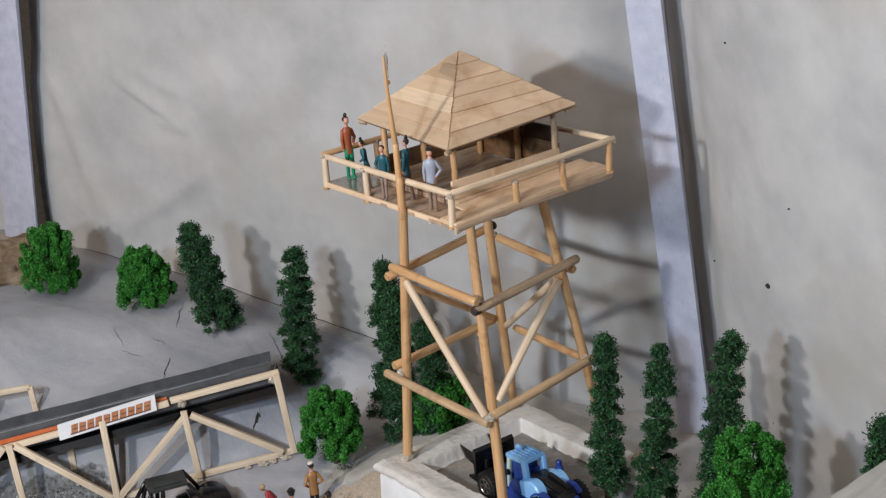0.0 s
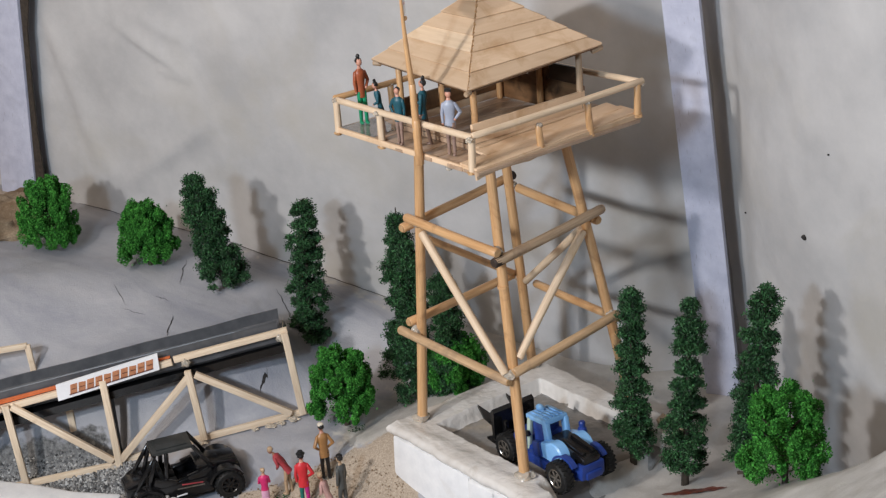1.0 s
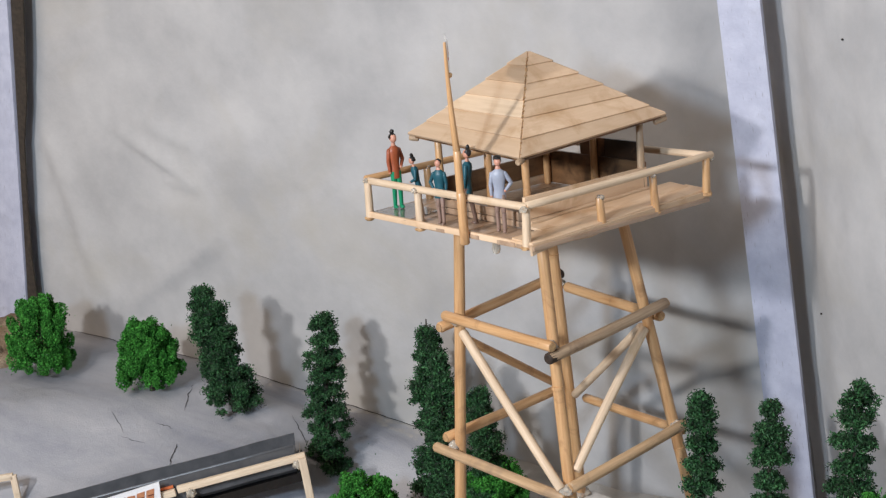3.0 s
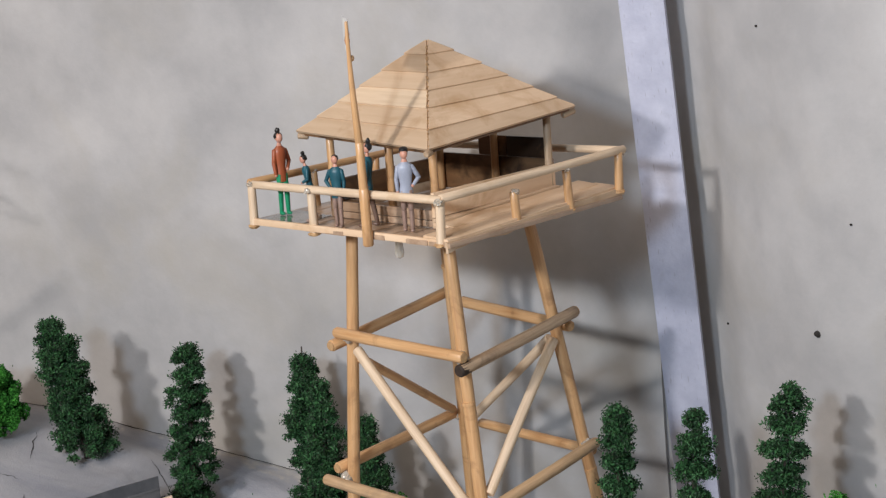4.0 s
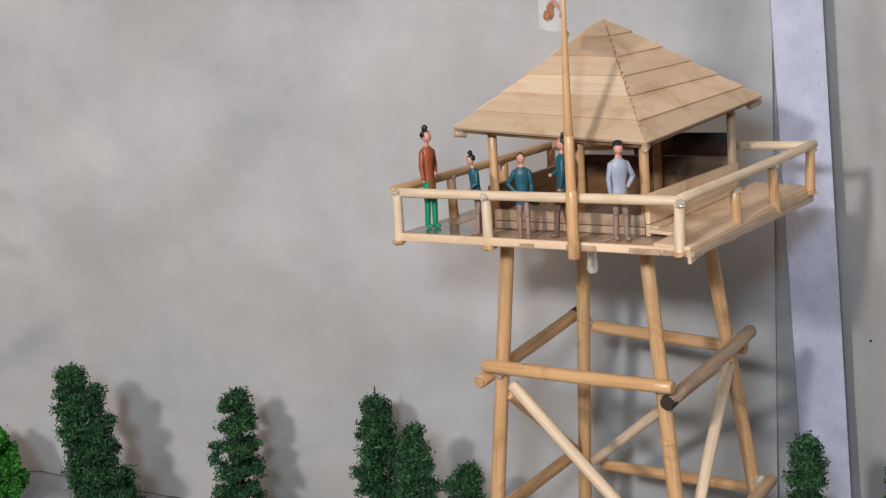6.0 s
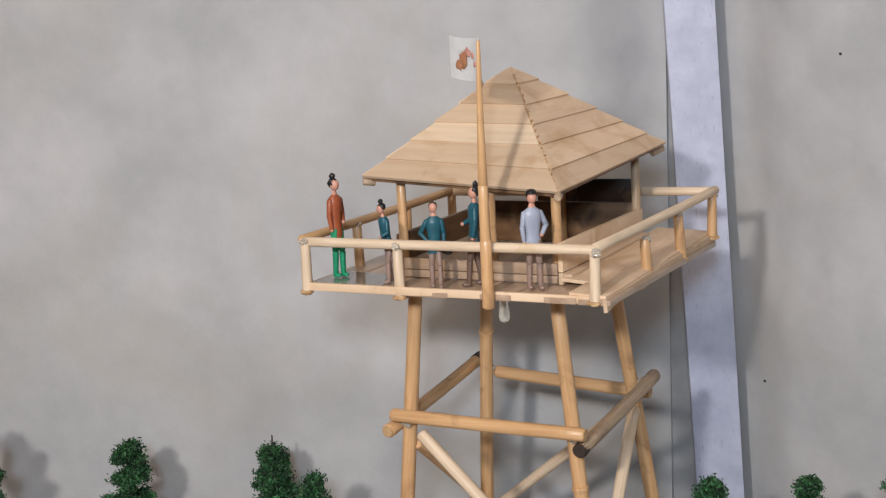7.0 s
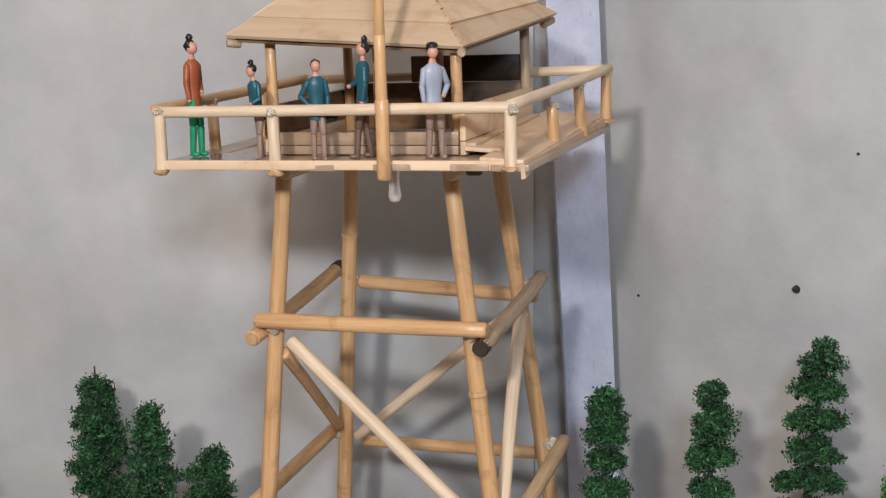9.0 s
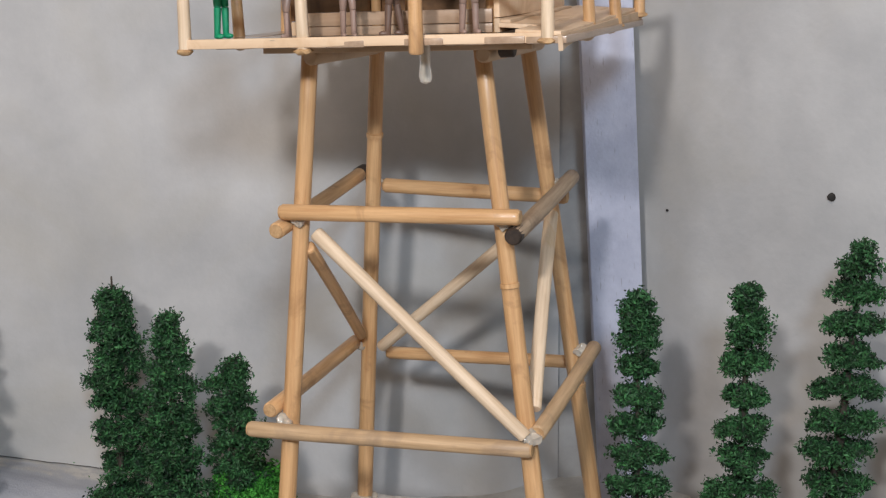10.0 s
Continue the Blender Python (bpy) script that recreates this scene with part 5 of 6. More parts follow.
def wheel(m, r, w, parent, spokes=6):
    """A toy wheel whose axle is local y, with tread blocks and a spoked rim."""
    hub = m @ Matrix.Rotation(radians(90), 4, "X")
    bm = fresh()
    turned(bm, hub, [(r * 0.60, -w / 2), (r * 0.86, -w / 2), (r * 0.97, -w * 0.38), (r, -w * 0.2), (r, w * 0.2), (r * 0.97, w * 0.38), (r * 0.86, w / 2), (r * 0.60, w / 2), (r * 0.58, w * 0.3), (r * 0.58, -w * 0.3), (r * 0.60, -w / 2)], 28, closed=False)
    for k in range(22):
        for sgn in (-1, 1):
            a = 2 * math.pi * (k + 0.5 * (sgn > 0)) / 22
            block(bm, hub @ Matrix.Rotation(a, 4, "Z") @ Matrix.Translation((r * 1.0, 0, sgn * w * 0.24)) @ Matrix.Rotation(sgn * 0.4, 4, "X"), (r * 0.09, r * 0.13, w * 0.40), 0)
    turned(bm, hub, [(r * 0.10, -w * 0.30), (r * 0.60, -w * 0.26), (r * 0.60, w * 0.26), (r * 0.10, w * 0.30)], 20)
    t = part("tyre", bm, "tyre", parent, "knobbly black tyre")
    bm = fresh()
    for sgn in (-1, 1):
        turned(bm, hub, [(r * 0.52, sgn * w * 0.30), (r * 0.52, sgn * w * 0.47), (r * 0.56, sgn * w * 0.52), (r * 0.62, sgn * w * 0.50), (r * 0.62, sgn * w * 0.30)], 24, closed=False)
        turned(bm, hub, [(r * 0.17, sgn * w * 0.30), (r * 0.17, sgn * w * 0.45), (r * 0.10, sgn * w * 0.50)], 16)
        for k in range(spokes):
            a = 2 * math.pi * k / spokes
            block(bm, hub @ Matrix.Rotation(a, 4, "Z") @ Matrix.Translation((r * 0.34, 0, sgn * w * 0.40)), (r * 0.44, r * 0.17, w * 0.10), 0.01)
    part("rim", bm, "rim_metal" if spokes == 6 else "black_plastic", t, "spoked toy rim")
    return t


def boxes(name, m, parent, look_, items, label="", bevel=0.06):
    bm = fresh()
    for c, s, *turn in items:
        mm = m @ Matrix.Translation(c)
        if turn:
            mm = mm @ Matrix.Rotation(radians(turn[0]), 4, turn[1] if len(turn) > 1 else "Y")
        block(bm, mm, s, min(bevel, min(s) * 0.3))
    return part(name, bm, look_, parent, label)


# loader: local x towards the bucket, z up from the yard floor
lm = Matrix.Translation((2.80, -0.55, -0.70)) @ Matrix.Rotation(math.atan2(0.33, -0.94), 4, "Z")
loader = thing("toy_loader", (2.80, -0.55, -0.70), "blue toy wheel loader with a black bucket, parked in the yard", "toy tractor")
for x, y, r in ((-1.95, 1.22, 0.74), (-1.95, -1.22, 0.74), (1.85, 1.18, 0.70), (1.85, -1.18, 0.70)):
    wheel(lm @ Matrix.Translation((x, y, r)), r, 0.56, loader)
boxes("chassis", lm, loader, "navy", [((0, 0, 0.72), (5.0, 1.3, 0.55)), ((-2.0, 0, 0.85), (1.7, 1.35, 0.5)), ((-0.1, 0.75, 0.65), (1.7, 0.55, 0.5)), ((-0.1, -0.75, 0.65), (1.7, 0.55, 0.5)), ((1.9, 0, 1.0), (1.1, 1.5, 0.30)),
                                      ((1.3, 0.85, 1.15), (0.5, 0.5, 0.9)), ((1.3, -0.85, 1.15), (0.5, 0.5, 0.9))], "dark blue toy chassis", 0.12)
boxes("bonnet", lm, loader, "black_plastic", [((-1.62, 0, 1.48), (2.35, 0.95, 0.72), -8), ((-1.85, 0.27, 1.86), (1.5, 0.22, 0.14), -8), ((-1.85, -0.27, 1.86), (1.5, 0.22, 0.14), -8)], "black engine cover", 0.14)
boxes("side_step", lm, loader, "navy", [((-0.15, 0.92, 1.35), (0.55, 0.32, 0.7), 12)], "dark blue step box", 0.06)
boxes("rear_bumper", lm, loader, "navy", [((-2.62, 0, 0.98), (0.5, 1.3, 0.7)), ((-2.85, 0, 0.80), (0.25, 0.9, 0.35))], "dark blue rear counterweight", 0.1)
cab = boxes("cab", lm, loader, "sky_blue", [((0.35, 0, 2.50), (1.45, 1.32, 0.26), 4)], "pale blue toy cab", 0.09)
for y in (0.54, -0.54):
    boxes("cab_pillar", lm, cab, "sky_blue", [((-0.40, y, 1.62), (0.36, 0.24, 1.85), 9)], "broad pale blue pillar", 0.07)
boxes("cab_pillar", lm, cab, "sky_blue", [((0.96, -0.54, 1.70), (0.2, 0.2, 1.65), -7)], "slim pale blue pillar", 0.05)
boxes("cab_back", lm, cab, "sky_blue", [((-0.38, 0, 1.25), (0.2, 1.2, 0.6))], "low pale blue back panel", 0.05)
boxes("cab_sill", lm, cab, "sky_blue", [((0.35, -0.74, 1.05), (1.4, 0.12, 0.35))], "", 0.05)
for y in (-0.42, -0.21, 0, 0.21, 0.42):
    bm = fresh()
    block(bm, lm @ Matrix.Translation((0.32, y, 2.65)) @ Matrix.Rotation(radians(4), 4, "Y"), (1.18, 0.10, 0.10), 0.04)
    part("roof_rib", bm, "sky_blue", cab, "raised roof rib")
bm = fresh()
blob(bm, lm @ Vector((0.80, 0.0, 2.72)), (0.24, 0.13, 0.20))
part("roof_knob", bm, "sky_blue", cab, "rounded roof beacon")
boxes("cab_seat", lm, loader, "navy", [((0.30, 0, 1.5), (0.95, 0.9, 0.9)), ((0.42, 0, 2.1), (0.7, 1.0, 0.5))], "dark blue seat and inner cab")
boxes("cab_post", lm, loader, "strip_green", [((0.96, 0.56, 1.62), (0.24, 0.20, 1.80), -7)], "pale green pillar")
for y in (0.86, -0.86):
    bm = fresh()
    rows_ = []
    for n_ in range(10):
        a = radians(20 + n_ * 120 / 9)
        rows_.append([bm.verts.new(lm @ Vector((-1.95 + r_ * math.cos(a), y + dy, 0.74 + r_ * math.sin(a)))) for r_, dy in ((0.82, -0.16), (0.92, -0.14), (0.92, 0.14), (0.82, 0.16))])
    for p_, q_ in zip(rows_, rows_[1:]):
        for n_ in range(4):
            bm.faces.new((p_[n_], p_[(n_ + 1) % 4], q_[(n_ + 1) % 4], q_[n_]))
    bm.faces.new(rows_[0][::-1])
    bm.faces.new(rows_[-1])
    bmesh.ops.recalc_face_normals(bm, faces=bm.faces)
    part("mudguard", bm, "navy", loader, "dark blue mudguard")
    bm = fresh()
    outline = [(-0.30, 1.10), (-0.30, 1.72)] + [(-1.20 + 0.66 * math.cos(radians(w_)), 1.36 + 0.62 * math.sin(radians(w_))) for w_ in range(50, 200, 15)] + [(-1.80, 1.10)]
    sides = [[bm.verts.new(lm @ Vector((x + inset * (-1 if x > -1 else 1) * 0.06, y * 0.80 + dy, z - inset * 0.06))) for x, z in outline] for dy, inset in ((-0.29, 1), (-0.22, 0), (0.22, 0), (0.29, 1))]
    for p_, q_ in zip(sides, sides[1:]):
        for n_ in range(len(outline)):
            bm.faces.new((p_[n_], p_[(n_ + 1) % len(outline)], q_[(n_ + 1) % len(outline)], q_[n_]))
    bm.faces.new(sides[0][::-1])
    bm.faces.new(sides[-1])
    bmesh.ops.recalc_face_normals(bm, faces=bm.faces)
    part("side_cowl", bm, "sky_blue", loader, "rounded pale blue cowl")
bm = fresh()
turned(bm, lm @ Matrix.Translation((-0.95, -1.0, 1.55)), [(0.22, 0), (0.24, 0.2), (0.20, 0.45), (0.14, 0.5), (0.16, 0.72), (0.12, 0.78)], 14)
part("filter_cap", bm, "navy", loader, "dark blue air filter")
for y in (0.72, -0.72):
    boxes("lift_arm", lm, loader, "black_plastic", [((1.75, y, 1.35), (2.0, 0.2, 0.28), 18), ((2.6, y, 1.2), (0.25, 0.2, 0.9))], "black lift arm")
bm = fresh()
bp = [(2.85, 0.55), (2.85, 2.05), (3.0, 2.2), (3.12, 2.0), (3.02, 0.85), (3.5, 0.62), (3.5, 0.50), (2.95, 0.45)]
rings = [[bm.verts.new(lm @ Vector((x, y, z))) for x, z in bp] for y in (-1.2, -0.4, 0.4, 1.2)]
for a, b in zip(rings, rings[1:]):
    for k in range(len(bp)):
        bm.faces.new((a[k], a[(k + 1) % len(bp)], b[(k + 1) % len(bp)], b[k]))
bm.faces.new(rings[0][::-1])
bm.faces.new(rings[-1])
bmesh.ops.recalc_face_normals(bm, faces=bm.faces)
bucket = part("bucket", bm, "black_plastic", loader, "black bucket blade", smooth=False)
for y in (-0.85, 0.85):
    bm = fresh()
    slab(bm, [lm @ Vector(c) for c in ((3.0, y + 0.26, 1.40), (3.0, y - 0.26, 1.40), (3.9, y - 0.20, 1.52), (4.6, y, 1.78), (3.9, y + 0.20, 1.52))], 0.16)
    bmesh.ops.recalc_face_normals(bm, faces=bm.faces)
    part("prong", bm, "black_plastic", bucket, "black tapered prong")

# buggy: local x towards its nose
vm = Matrix.Translation((-15.85, -6.25, -4.50)) @ Matrix.Rotation(radians(56), 4, "Z") @ Matrix.Rotation(radians(-4), 4, "Y") @ Matrix.Scale(1.07, 4)
buggy = thing("toy_buggy", (-15.85, -6.25, -4.50), "black toy off-road buggy with a roll cage, parked by the bridge", "toy car")
for x, y in ((1.95, 1.12), (1.95, -1.12), (-1.85, 1.12), (-1.85, -1.12)):
    wheel(vm @ Matrix.Translation((x, y, 0.70)), 0.70, 0.60, buggy, spokes=8)
boxes("body", vm, buggy, "black_plastic", [((-0.1, 0, 0.80), (4.7, 1.35, 0.45))], "black moulded floor pan", 0.12)
boxes("bonnet", vm, buggy, "black_plastic", [((1.66, 0, 1.44), (1.85, 1.35, 0.58), 9), ((1.15, 0, 1.68), (1.0, 1.55, 0.22), 12), ((2.2, 0, 1.62), (0.8, 0.8, 0.10), 9)], "black creased bonnet", 0.12)
boxes("tail", vm, buggy, "black_plastic", [((-2.1, 0, 1.25), (1.3, 1.6, 0.75)), ((-2.2, 0, 1.68), (0.9, 1.2, 0.14))], "black engine tail", 0.12)
boxes("bumper", vm, buggy, "black_plastic", [((2.58, 0, 1.0), (0.26, 1.25, 0.5))], "", 0.08)
for y in (0.92, -0.92):
    boxes("side_skirt", vm, buggy, "black_plastic", [((-0.1, y, 0.98), (2.7, 0.30, 0.80), 3), ((-0.95, y, 1.45), (1.1, 0.24, 0.62), 24), ((0.75, y * 0.94, 1.40), (1.2, 0.26, 0.50), -8)], "creased side panel", 0.08)
    for x, tilt in ((1.85, 6), (-1.9, -6)):
        bm = fresh()
        rows_ = []
        for n_ in range(9):
            a = radians(20 + 140 * n_ / 8)
            rows_.append([bm.verts.new(vm @ Vector((x + r_ * math.cos(a), y * 1.16 + dy, 0.72 + r_ * math.sin(a)))) for r_, dy in ((0.79, -0.30), (0.90, -0.26), (0.90, 0.26), (0.79, 0.30))])
        for p_, q_ in zip(rows_, rows_[1:]):
            for n_ in range(4):
                bm.faces.new((p_[n_], p_[(n_ + 1) % 4], q_[(n_ + 1) % 4], q_[n_]))
        bm.faces.new(rows_[0][::-1])
        bm.faces.new(rows_[-1])
        bmesh.ops.recalc_face_normals(bm, faces=bm.faces)
        part("mudguard", bm, "black_plastic", buggy, "angular black mudguard")
boxes("roof", vm, buggy, "buggy_roof", [((-0.22, 0, 2.98), (1.9, 1.50, 0.16), 3), ((-0.22, 0.0, 3.06), (1.45, 1.05, 0.10), 3)], "dark grey moulded roof", 0.07)
cage = part("cage_hoop", rod(fresh(), vm @ Vector((-1.12, -0.76, 2.94)), vm @ Vector((-1.12, 0.76, 2.94)), 0.11, seg=8, steps=2), "black_plastic", buggy, "black roll cage hoop")
for y in (0.76, -0.76):
    for a, b in (((0.70, 2.94), (1.35, 1.70)), ((-1.12, 2.94), (-2.25, 1.5)), ((-0.55, 2.94), (-0.9, 1.1)), ((-1.12, 2.80), (-1.75, 1.3)), ((1.2, 1.6), (-0.9, 1.2))):
        bm = fresh()
        rod(bm, vm @ Vector((a[0], y, a[1])), vm @ Vector((b[0], y * 1.08, b[1])), 0.115, seg=8, steps=2)
        part("cage_tube", bm, "black_plastic", cage)
for y in (0.4, -0.4):
    boxes("seat", vm, buggy, "tyre", [((-0.6, y, 1.25), (0.6, 0.5, 0.25)), ((-0.95, y, 1.68), (0.2, 0.5, 0.85), -10)], "black bucket seat")
for y in (1.02, -1.02):
    boxes("side_stripe", vm, buggy, "rim_metal", [((0.2, y * 1.065, 1.08), (1.3, 0.03, 0.07), 6)], "thin pale side stripe", 0.01)
    boxes("side_stripe", vm, buggy, "paint_maroon", [((0.3, y * 1.065, 1.22), (1.0, 0.03, 0.06), 10)], "thin dark red side stripe", 0.01)
boxes("badge", vm, buggy, "paper", [((-0.3, -1.11, 0.80), (0.5, 0.02, 0.07))], "small white bar", 0.005)

# ---------------------------------------------------------------- small painted figures


def figure(base, height, facing, look_, stance, label, hat="", seed=0, wide=1.0):
    """A painted plastic figure: one plain mesh. stance: lean forward and arm pose."""
    b = Vector(base)
    k = height / 3.0
    m = Matrix.Translation(b) @ Matrix.Rotation(radians(facing), 4, "Z") @ Matrix.Scale(k, 4) @ Matrix.Diagonal((0.95, wide, 1, 1))
    lean_, arms, stride, skirt = stance
    bend = Matrix.Rotation(radians(lean_), 4, "Y")
    bm = fresh()
    mats = ["paint_" + look_[n] for n in ("top", "legs", "skin", "hair")] + ["paint_" + look_.get("leg2", look_["legs"]), "paint_" + look_.get("hat", look_["hair"])]
    hip = Vector((0, 0, 1.42))

    def up(x, y, z):
        return m @ (hip + bend @ Vector((x, y, z - 1.42)))

    for sgn, mi in ((1, 1), (-1, 4)):
        foot = Vector((stride * sgn * 0.28, 0.13 * sgn, 0))
        knee = Vector((stride * sgn * 0.16 + 0.04, 0.13 * sgn, 0.75))
        rod(bm, m @ foot, m @ knee, 0.075 * k, 0.095 * k, seg=10, steps=3, mat=2 if skirt else mi)
        rod(bm, m @ knee, m @ Vector((0, 0.10 * sgn, 1.45)), 0.095 * k, 0.14 * k, seg=10, steps=3, mat=2 if skirt else mi)
        blob(bm, m @ (foot + Vector((0.07, 0, 0.05))), (0.16 * k, 0.085 * k, 0.07 * k), mat=mi if not skirt else 2, turn=Matrix.Rotation(radians(facing), 3, "Z"), sub=2)
    prof = [(0.235, 1.18 if not skirt else 0.62), (0.24, 1.40), (0.195, 1.68), (0.235, 1.95), (0.275, 2.20), (0.245, 2.34), (0.11, 2.44), (0.075, 2.56)]
    rings = []
    for r, z in prof:
        rings.append([bm.verts.new(up(0.70 * r * math.cos(2 * math.pi * n / 14), 1.05 * r * math.sin(2 * math.pi * n / 14), z)) for n in range(14)])
    for i, (p, q) in enumerate(zip(rings, rings[1:])):
        for n in range(14):
            bm.faces.new((p[n], p[(n + 1) % 14], q[(n + 1) % 14], q[n])).material_index = (1 if skirt and i == 0 else 2 if i == 6 else 0)
    bm.faces.new(rings[0][::-1]).material_index = 1 if skirt else 0
    bm.faces.new(rings[-1]).material_index = 2
    for sgn, pose_ in ((1, arms[0]), (-1, arms[1])):
        sh = (0, 0.245 * sgn, 2.26)
        el, ha = {"down": ((0.0, 0.32 * sgn, 1.84), (0.06, 0.30 * sgn, 1.42)), "hip": ((-0.12, 0.46 * sgn, 1.86), (0.10, 0.24 * sgn, 1.60)),
                  "up": ((0.20, 0.46 * sgn, 2.08), (0.18, 0.18 * sgn, 2.45)), "front": ((0.10, 0.32 * sgn, 1.88), (0.34, 0.16 * sgn, 1.78)), "back": ((-0.20, 0.36 * sgn, 1.88), (-0.26, 0.10 * sgn, 1.66))}[pose_]
        rod(bm, up(*sh), up(*el), 0.092 * k, 0.080 * k, seg=10, steps=3, mat=0)
        rod(bm, up(*el), up(*ha), 0.080 * k, 0.060 * k, seg=10, steps=3, mat=0)
        blob(bm, up(*sh), (0.093 * k, 0.093 * k, 0.09 * k), mat=0)
        blob(bm, up(*el), (0.081 * k,) * 3, mat=0)
        blob(bm, up(*ha), (0.062 * k,) * 3, mat=2)
    blob(bm, up(0.03, 0, 2.72), (0.140 * k, 0.118 * k, 0.17 * k), mat=2, sub=3)
    blob(bm, up(-0.035, 0, 2.78), (0.148 * k, 0.135 * k, 0.15 * k), mat=3, sub=3, lumpy=0.25, seed=seed)
    if hat == "bun":
        blob(bm, up(-0.04, 0, 2.98), (0.085 * k, 0.085 * k, 0.10 * k), mat=3, lumpy=0.3, seed=seed)
    elif hat == "hat":
        turned(bm, Matrix.Translation(up(0, 0, 2.86)), [(0.21 * k, 0), (0.21 * k, 0.03 * k), (0.14 * k, 0.05 * k), (0.12 * k, 0.16 * k), (0.04 * k, 0.19 * k)], 14, mat=5)
    elif hat == "cap":
        turned(bm, Matrix.Translation(up(0.01, 0, 2.84)), [(0.155 * k, 0), (0.155 * k, 0.07 * k), (0.11 * k, 0.12 * k), (0.03 * k, 0.14 * k)], 14, mat=5)
    elif hat == "bag":
        blob(bm, up(0.10, 0.42, 1.22), (0.20 * k, 0.12 * k, 0.12 * k), mat=3, lumpy=0.2)
    return solid("painted_figure", bm, mats, label, "figurine", group="small painted figures")


DZ = 15.40
figure((-5.08, -2.2, DZ), 3.08, -28, dict(top="rust", legs="green", skin="skin", hair="black"), (0, ("hip", "down"), 0.2, False), "painted figurine in a rust coat and green trousers on the deck", "bun", 1, 0.84)
figure((-3.25, -3.2, DZ), 2.45, -135, dict(top="teal", legs="mauve", skin="skin", hair="black"), (10, ("front", "down"), 0.5, False), "painted figurine in teal and brown leaning by the rail", "bun", 2, 0.84)
figure((-1.68, -4.0, DZ), 2.55, -75, dict(top="teal", legs="mauve", skin="skin", hair="black"), (0, ("down", "hip"), 0.5, False), "painted figurine in teal carrying a small dark bag", "bag", 3)
figure((-0.58, -3.75, DZ), 2.95, -165, dict(top="teal", legs="brown", skin="skin", hair="black"), (-3, ("down", "front"), 0.8, False), "painted figurine in a long teal coat beside the flag pole", "bun", 4, 0.88)
figure((1.22, -4.35, DZ), 2.85, -62, dict(top="grey", legs="mauve", skin="skin", hair="black"), (0, ("hip", "down"), 0.5, False), "painted figurine in a pale grey coat behind the rail", "cap", 5)


def onground(x, y):
    return (x, y, ground_z(x, y) + 0.02)


figure(onground(-11.3, -5.2), 2.45, 134, dict(top="rose", legs="pink", skin="skin", hair="tan"), (0, ("front", "front"), 0.1, True), "painted figurine in a rose top and pink skirt on the sand", "", 6)
figure(onground(-10.75, -4.05), 2.95, 205, dict(top="maroon", legs="tan", skin="darkskin", hair="tan"), (38, ("front", "down"), 0.4, False), "painted figurine in maroon bending forward on the sand", "", 7)
figure(onground(-9.3, -4.5), 3.2, 134, dict(top="red", legs="jade", leg2="magenta", skin="skin", hair="black"), (0, ("down", "hip"), 0.2, False), "painted figurine in red jacket, legs green and magenta", "hat", 8)
figure(onground(-9.1, -3.0), 3.1, 150, dict(top="ochre", legs="black", skin="skin", hair="black", hat="cream"), (4, ("hip", "hip"), 0.3, False), "painted figurine in an ochre coat and white cap on the sand", "cap", 9)
figure(onground(-7.55, -4.70), 2.8, 190, dict(top="blush", legs="ash", skin="darkskin", hair="tan"), (20, ("front", "front"), 0.6, False), "painted figurine in a pale pink top stooping on the sand", "", 10)
figure(onground(-7.20, -4.05), 3.1, 185, dict(top="charcoal", legs="charcoal", skin="tan", hair="black"), (0, ("down", "down"), 0.4, False), "painted figurine in a dark grey suit on the sand", "cap", 11)

# ---------------------------------------------------------------- litter
for k, (x, y, a, long) in enumerate(((-12.7, -5.9, 25, 1.0), (-12.2, -6.1, 40, 0.8), (-12.9, -6.3, 20, 0.9))):
    dx, dy = math.cos(radians(a)) * long / 2, math.sin(radians(a)) * long / 2
    bm = fresh()
    rod(bm, (x - dx, y - dy, ground_z(x - dx, y - dy) + 0.05), (x + dx, y + dy, ground_z(x + dx, y + dy) + 0.06), 0.06, 0.04, seg=8, steps=3, bend=0.03, seed=500 + k)
    solid("straw", bm, "truss_stick", "short pale straw lying on the sand", "straw", group="straws on the sand")

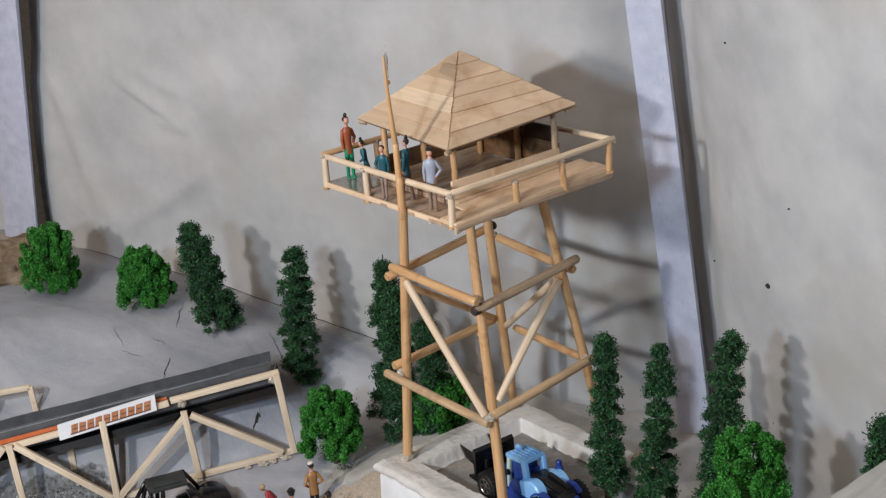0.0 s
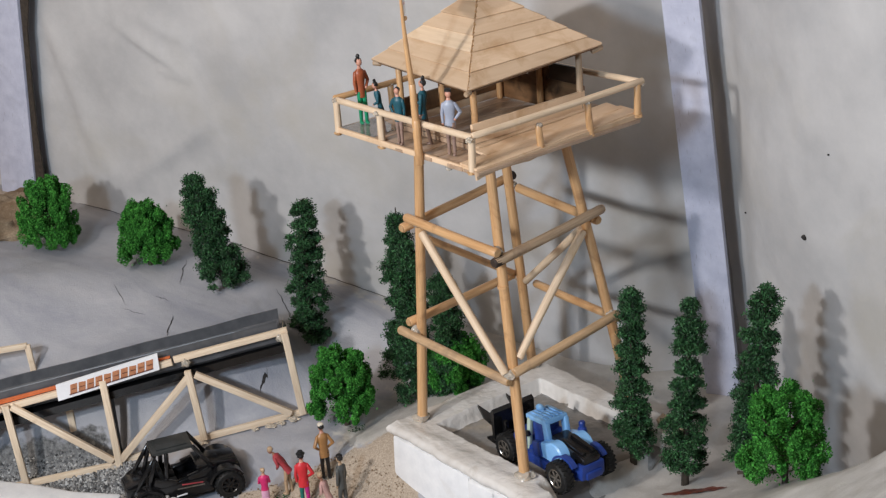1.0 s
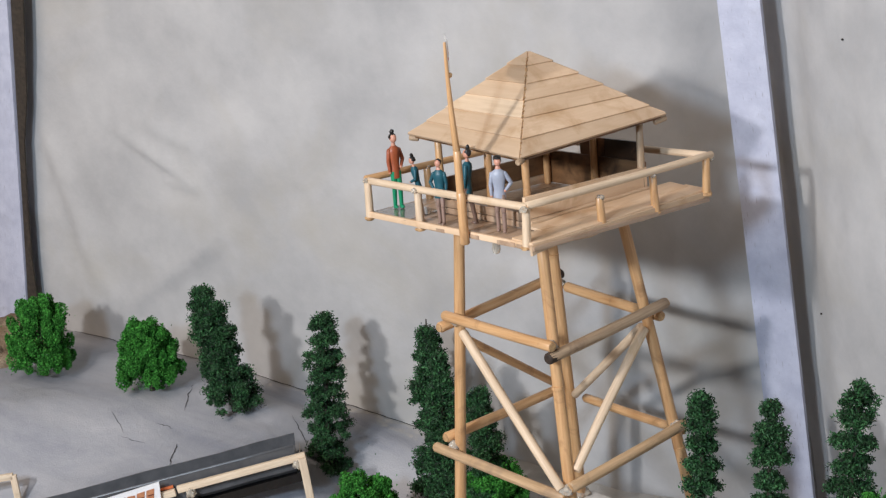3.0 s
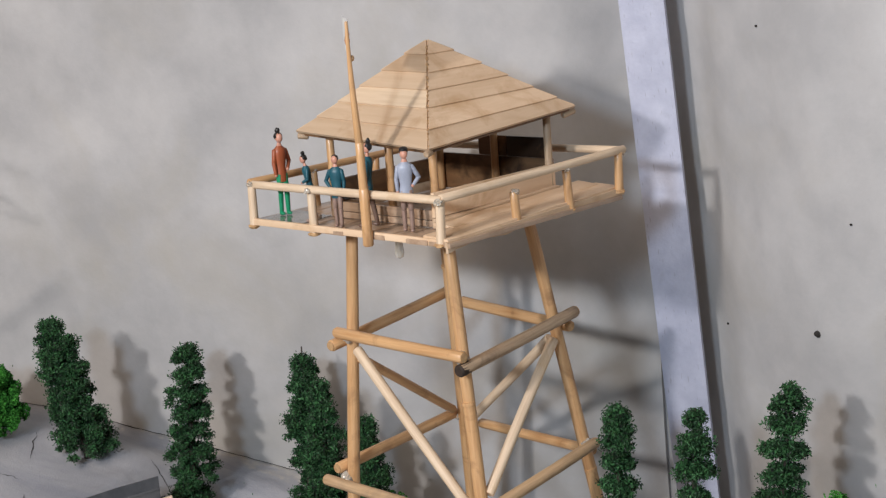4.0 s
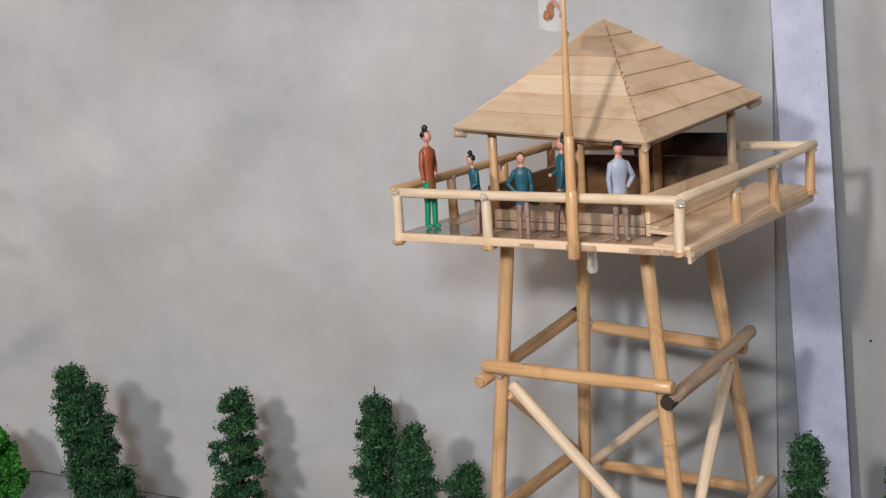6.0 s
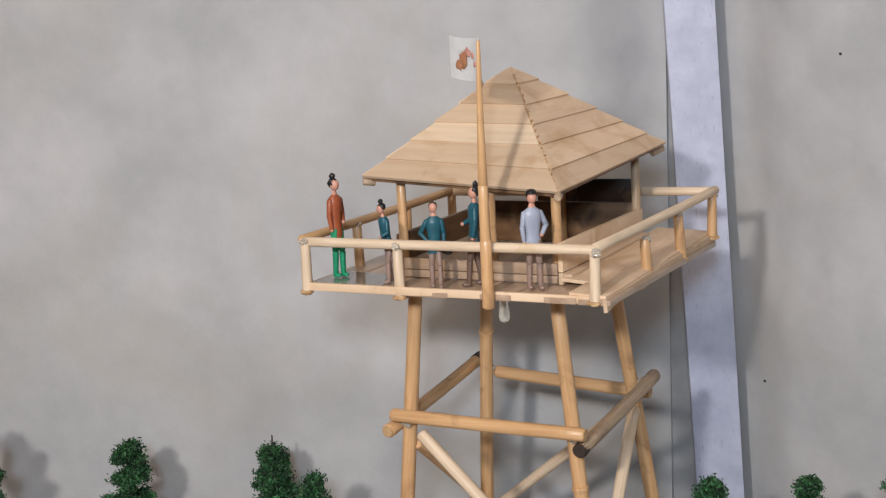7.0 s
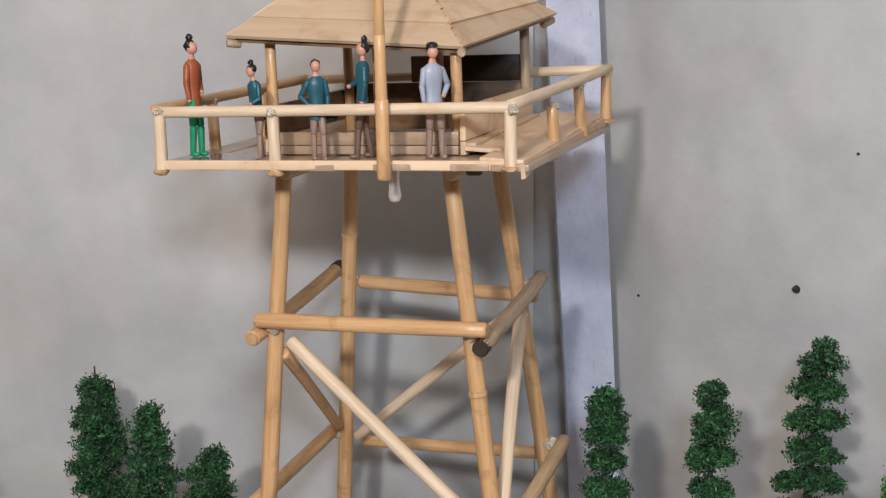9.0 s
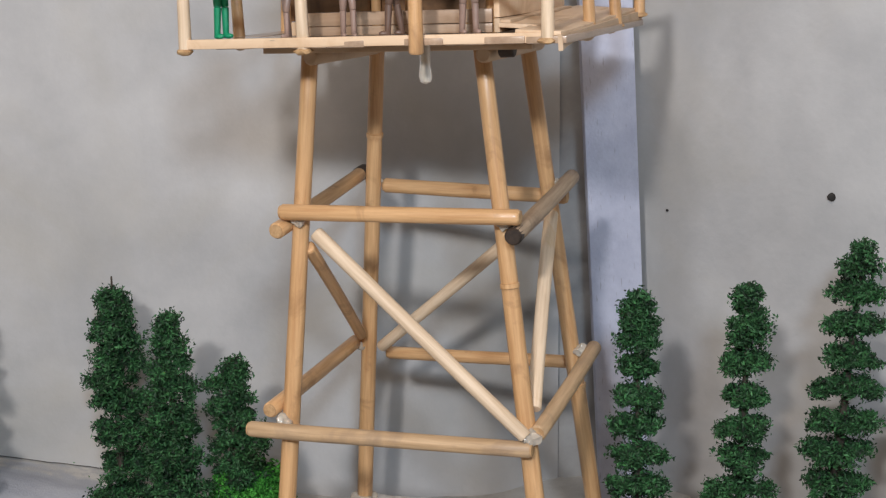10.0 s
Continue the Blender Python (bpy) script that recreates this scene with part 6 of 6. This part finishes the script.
# raised ragged strip standing in for a slit that shows red-brown inside
bm = sheet(40, 6, lambda s, t: Vector((7.9 + 3.0 * s, 0.25 + 0.45 * s + (t - 0.5) * (0.80 + 0.30 * noise.noise(Vector((9 * s, t, 0)))) * math.sin(math.pi * s) + 0.05 * noise.noise(Vector((14 * s, 2, 0))), 0)))
for v in bm.verts:
    v.co.z = ground_z(v.co.x, v.co.y) + 0.05 + 0.10 * abs(noise.noise(v.co * 1.6))
thicken(bm, (0, 0, -0.02))
solid("dry_leaf", bm, "leaf_litter", "dark red-brown slit in the plaster", "dry leaf")
for k, (x, y) in enumerate(((7.0, 3.4), (10.2, 3.2), (11.0, 3.6))):
    bm = fresh()
    z = ground_z(x, y)
    rod(bm, (x, y, z + 0.1), (x + 1.5, y + 0.3, z + 0.35), 0.10, 0.06, seg=8, bend=0.1, seed=k)
    solid("twig", bm, "trunk", "short dark twig on the ground under the trees", "twig", group="twigs")
bm = fresh()
block(bm, Matrix.Translation((6.45, 4.0, 0.05)) @ Matrix.Rotation(radians(-20), 4, "Z") @ Matrix.Rotation(radians(25), 4, "X"), (1.2, 0.5, 0.9), 0.05, seed=7)
solid("wood_scrap", bm, "pale_plank", "scrap of pale wood leaning behind the trees", "wood scrap")
tuft = np.random.default_rng(21)
pts = np.concatenate([np.array([x, y, ground_z(x, y) + 0.10]) + tuft.normal(size=(70, 3)) * (0.22, 0.22, 0.09) for x, y in ((-10.9, -4.3), (-10.5, -3.3), (-9.9, -4.9), (-9.6, 0.1), (-10.9, -2.9))])
tagged(new("moss", leaf_mesh("moss", pts, 0.06, tuft, "conifer")), "small dark green moss tufts on the sand", "moss", kind="stuff")
pts, tri = [], []
for k in range(1400):
    x, y = tuft.uniform(-13.0, -4.6), tuft.uniform(-7.5, -1.8)
    if cover_of(x, y)[0] < 0.35:
        continue
    r = tuft.uniform(0.02, 0.065)
    o = len(pts)
    p6 = (tuft.normal(size=(6, 3)) * 0.2 + np.array([(1, 0, 0), (-1, 0, 0), (0, 1, 0), (0, -1, 0), (0, 0, 1), (0, 0, -1)])) * r + (x, y, ground_z(x, y) + r * 0.3)
    pts.extend((p6 * CM).tolist())
    tri.extend([(o + a, o + b, o + c) for a, b, c in ((0, 2, 4), (2, 1, 4), (1, 3, 4), (3, 0, 4), (2, 0, 5), (1, 2, 5), (3, 1, 5), (0, 3, 5))])
me = bpy.data.meshes.new("sand_grit")
me.from_pydata(pts, [], tri)
me.materials.append(M["sand"])
tagged(new("sand_grit", me), "coarse brown grit scattered over the sand", "grit", kind="stuff")
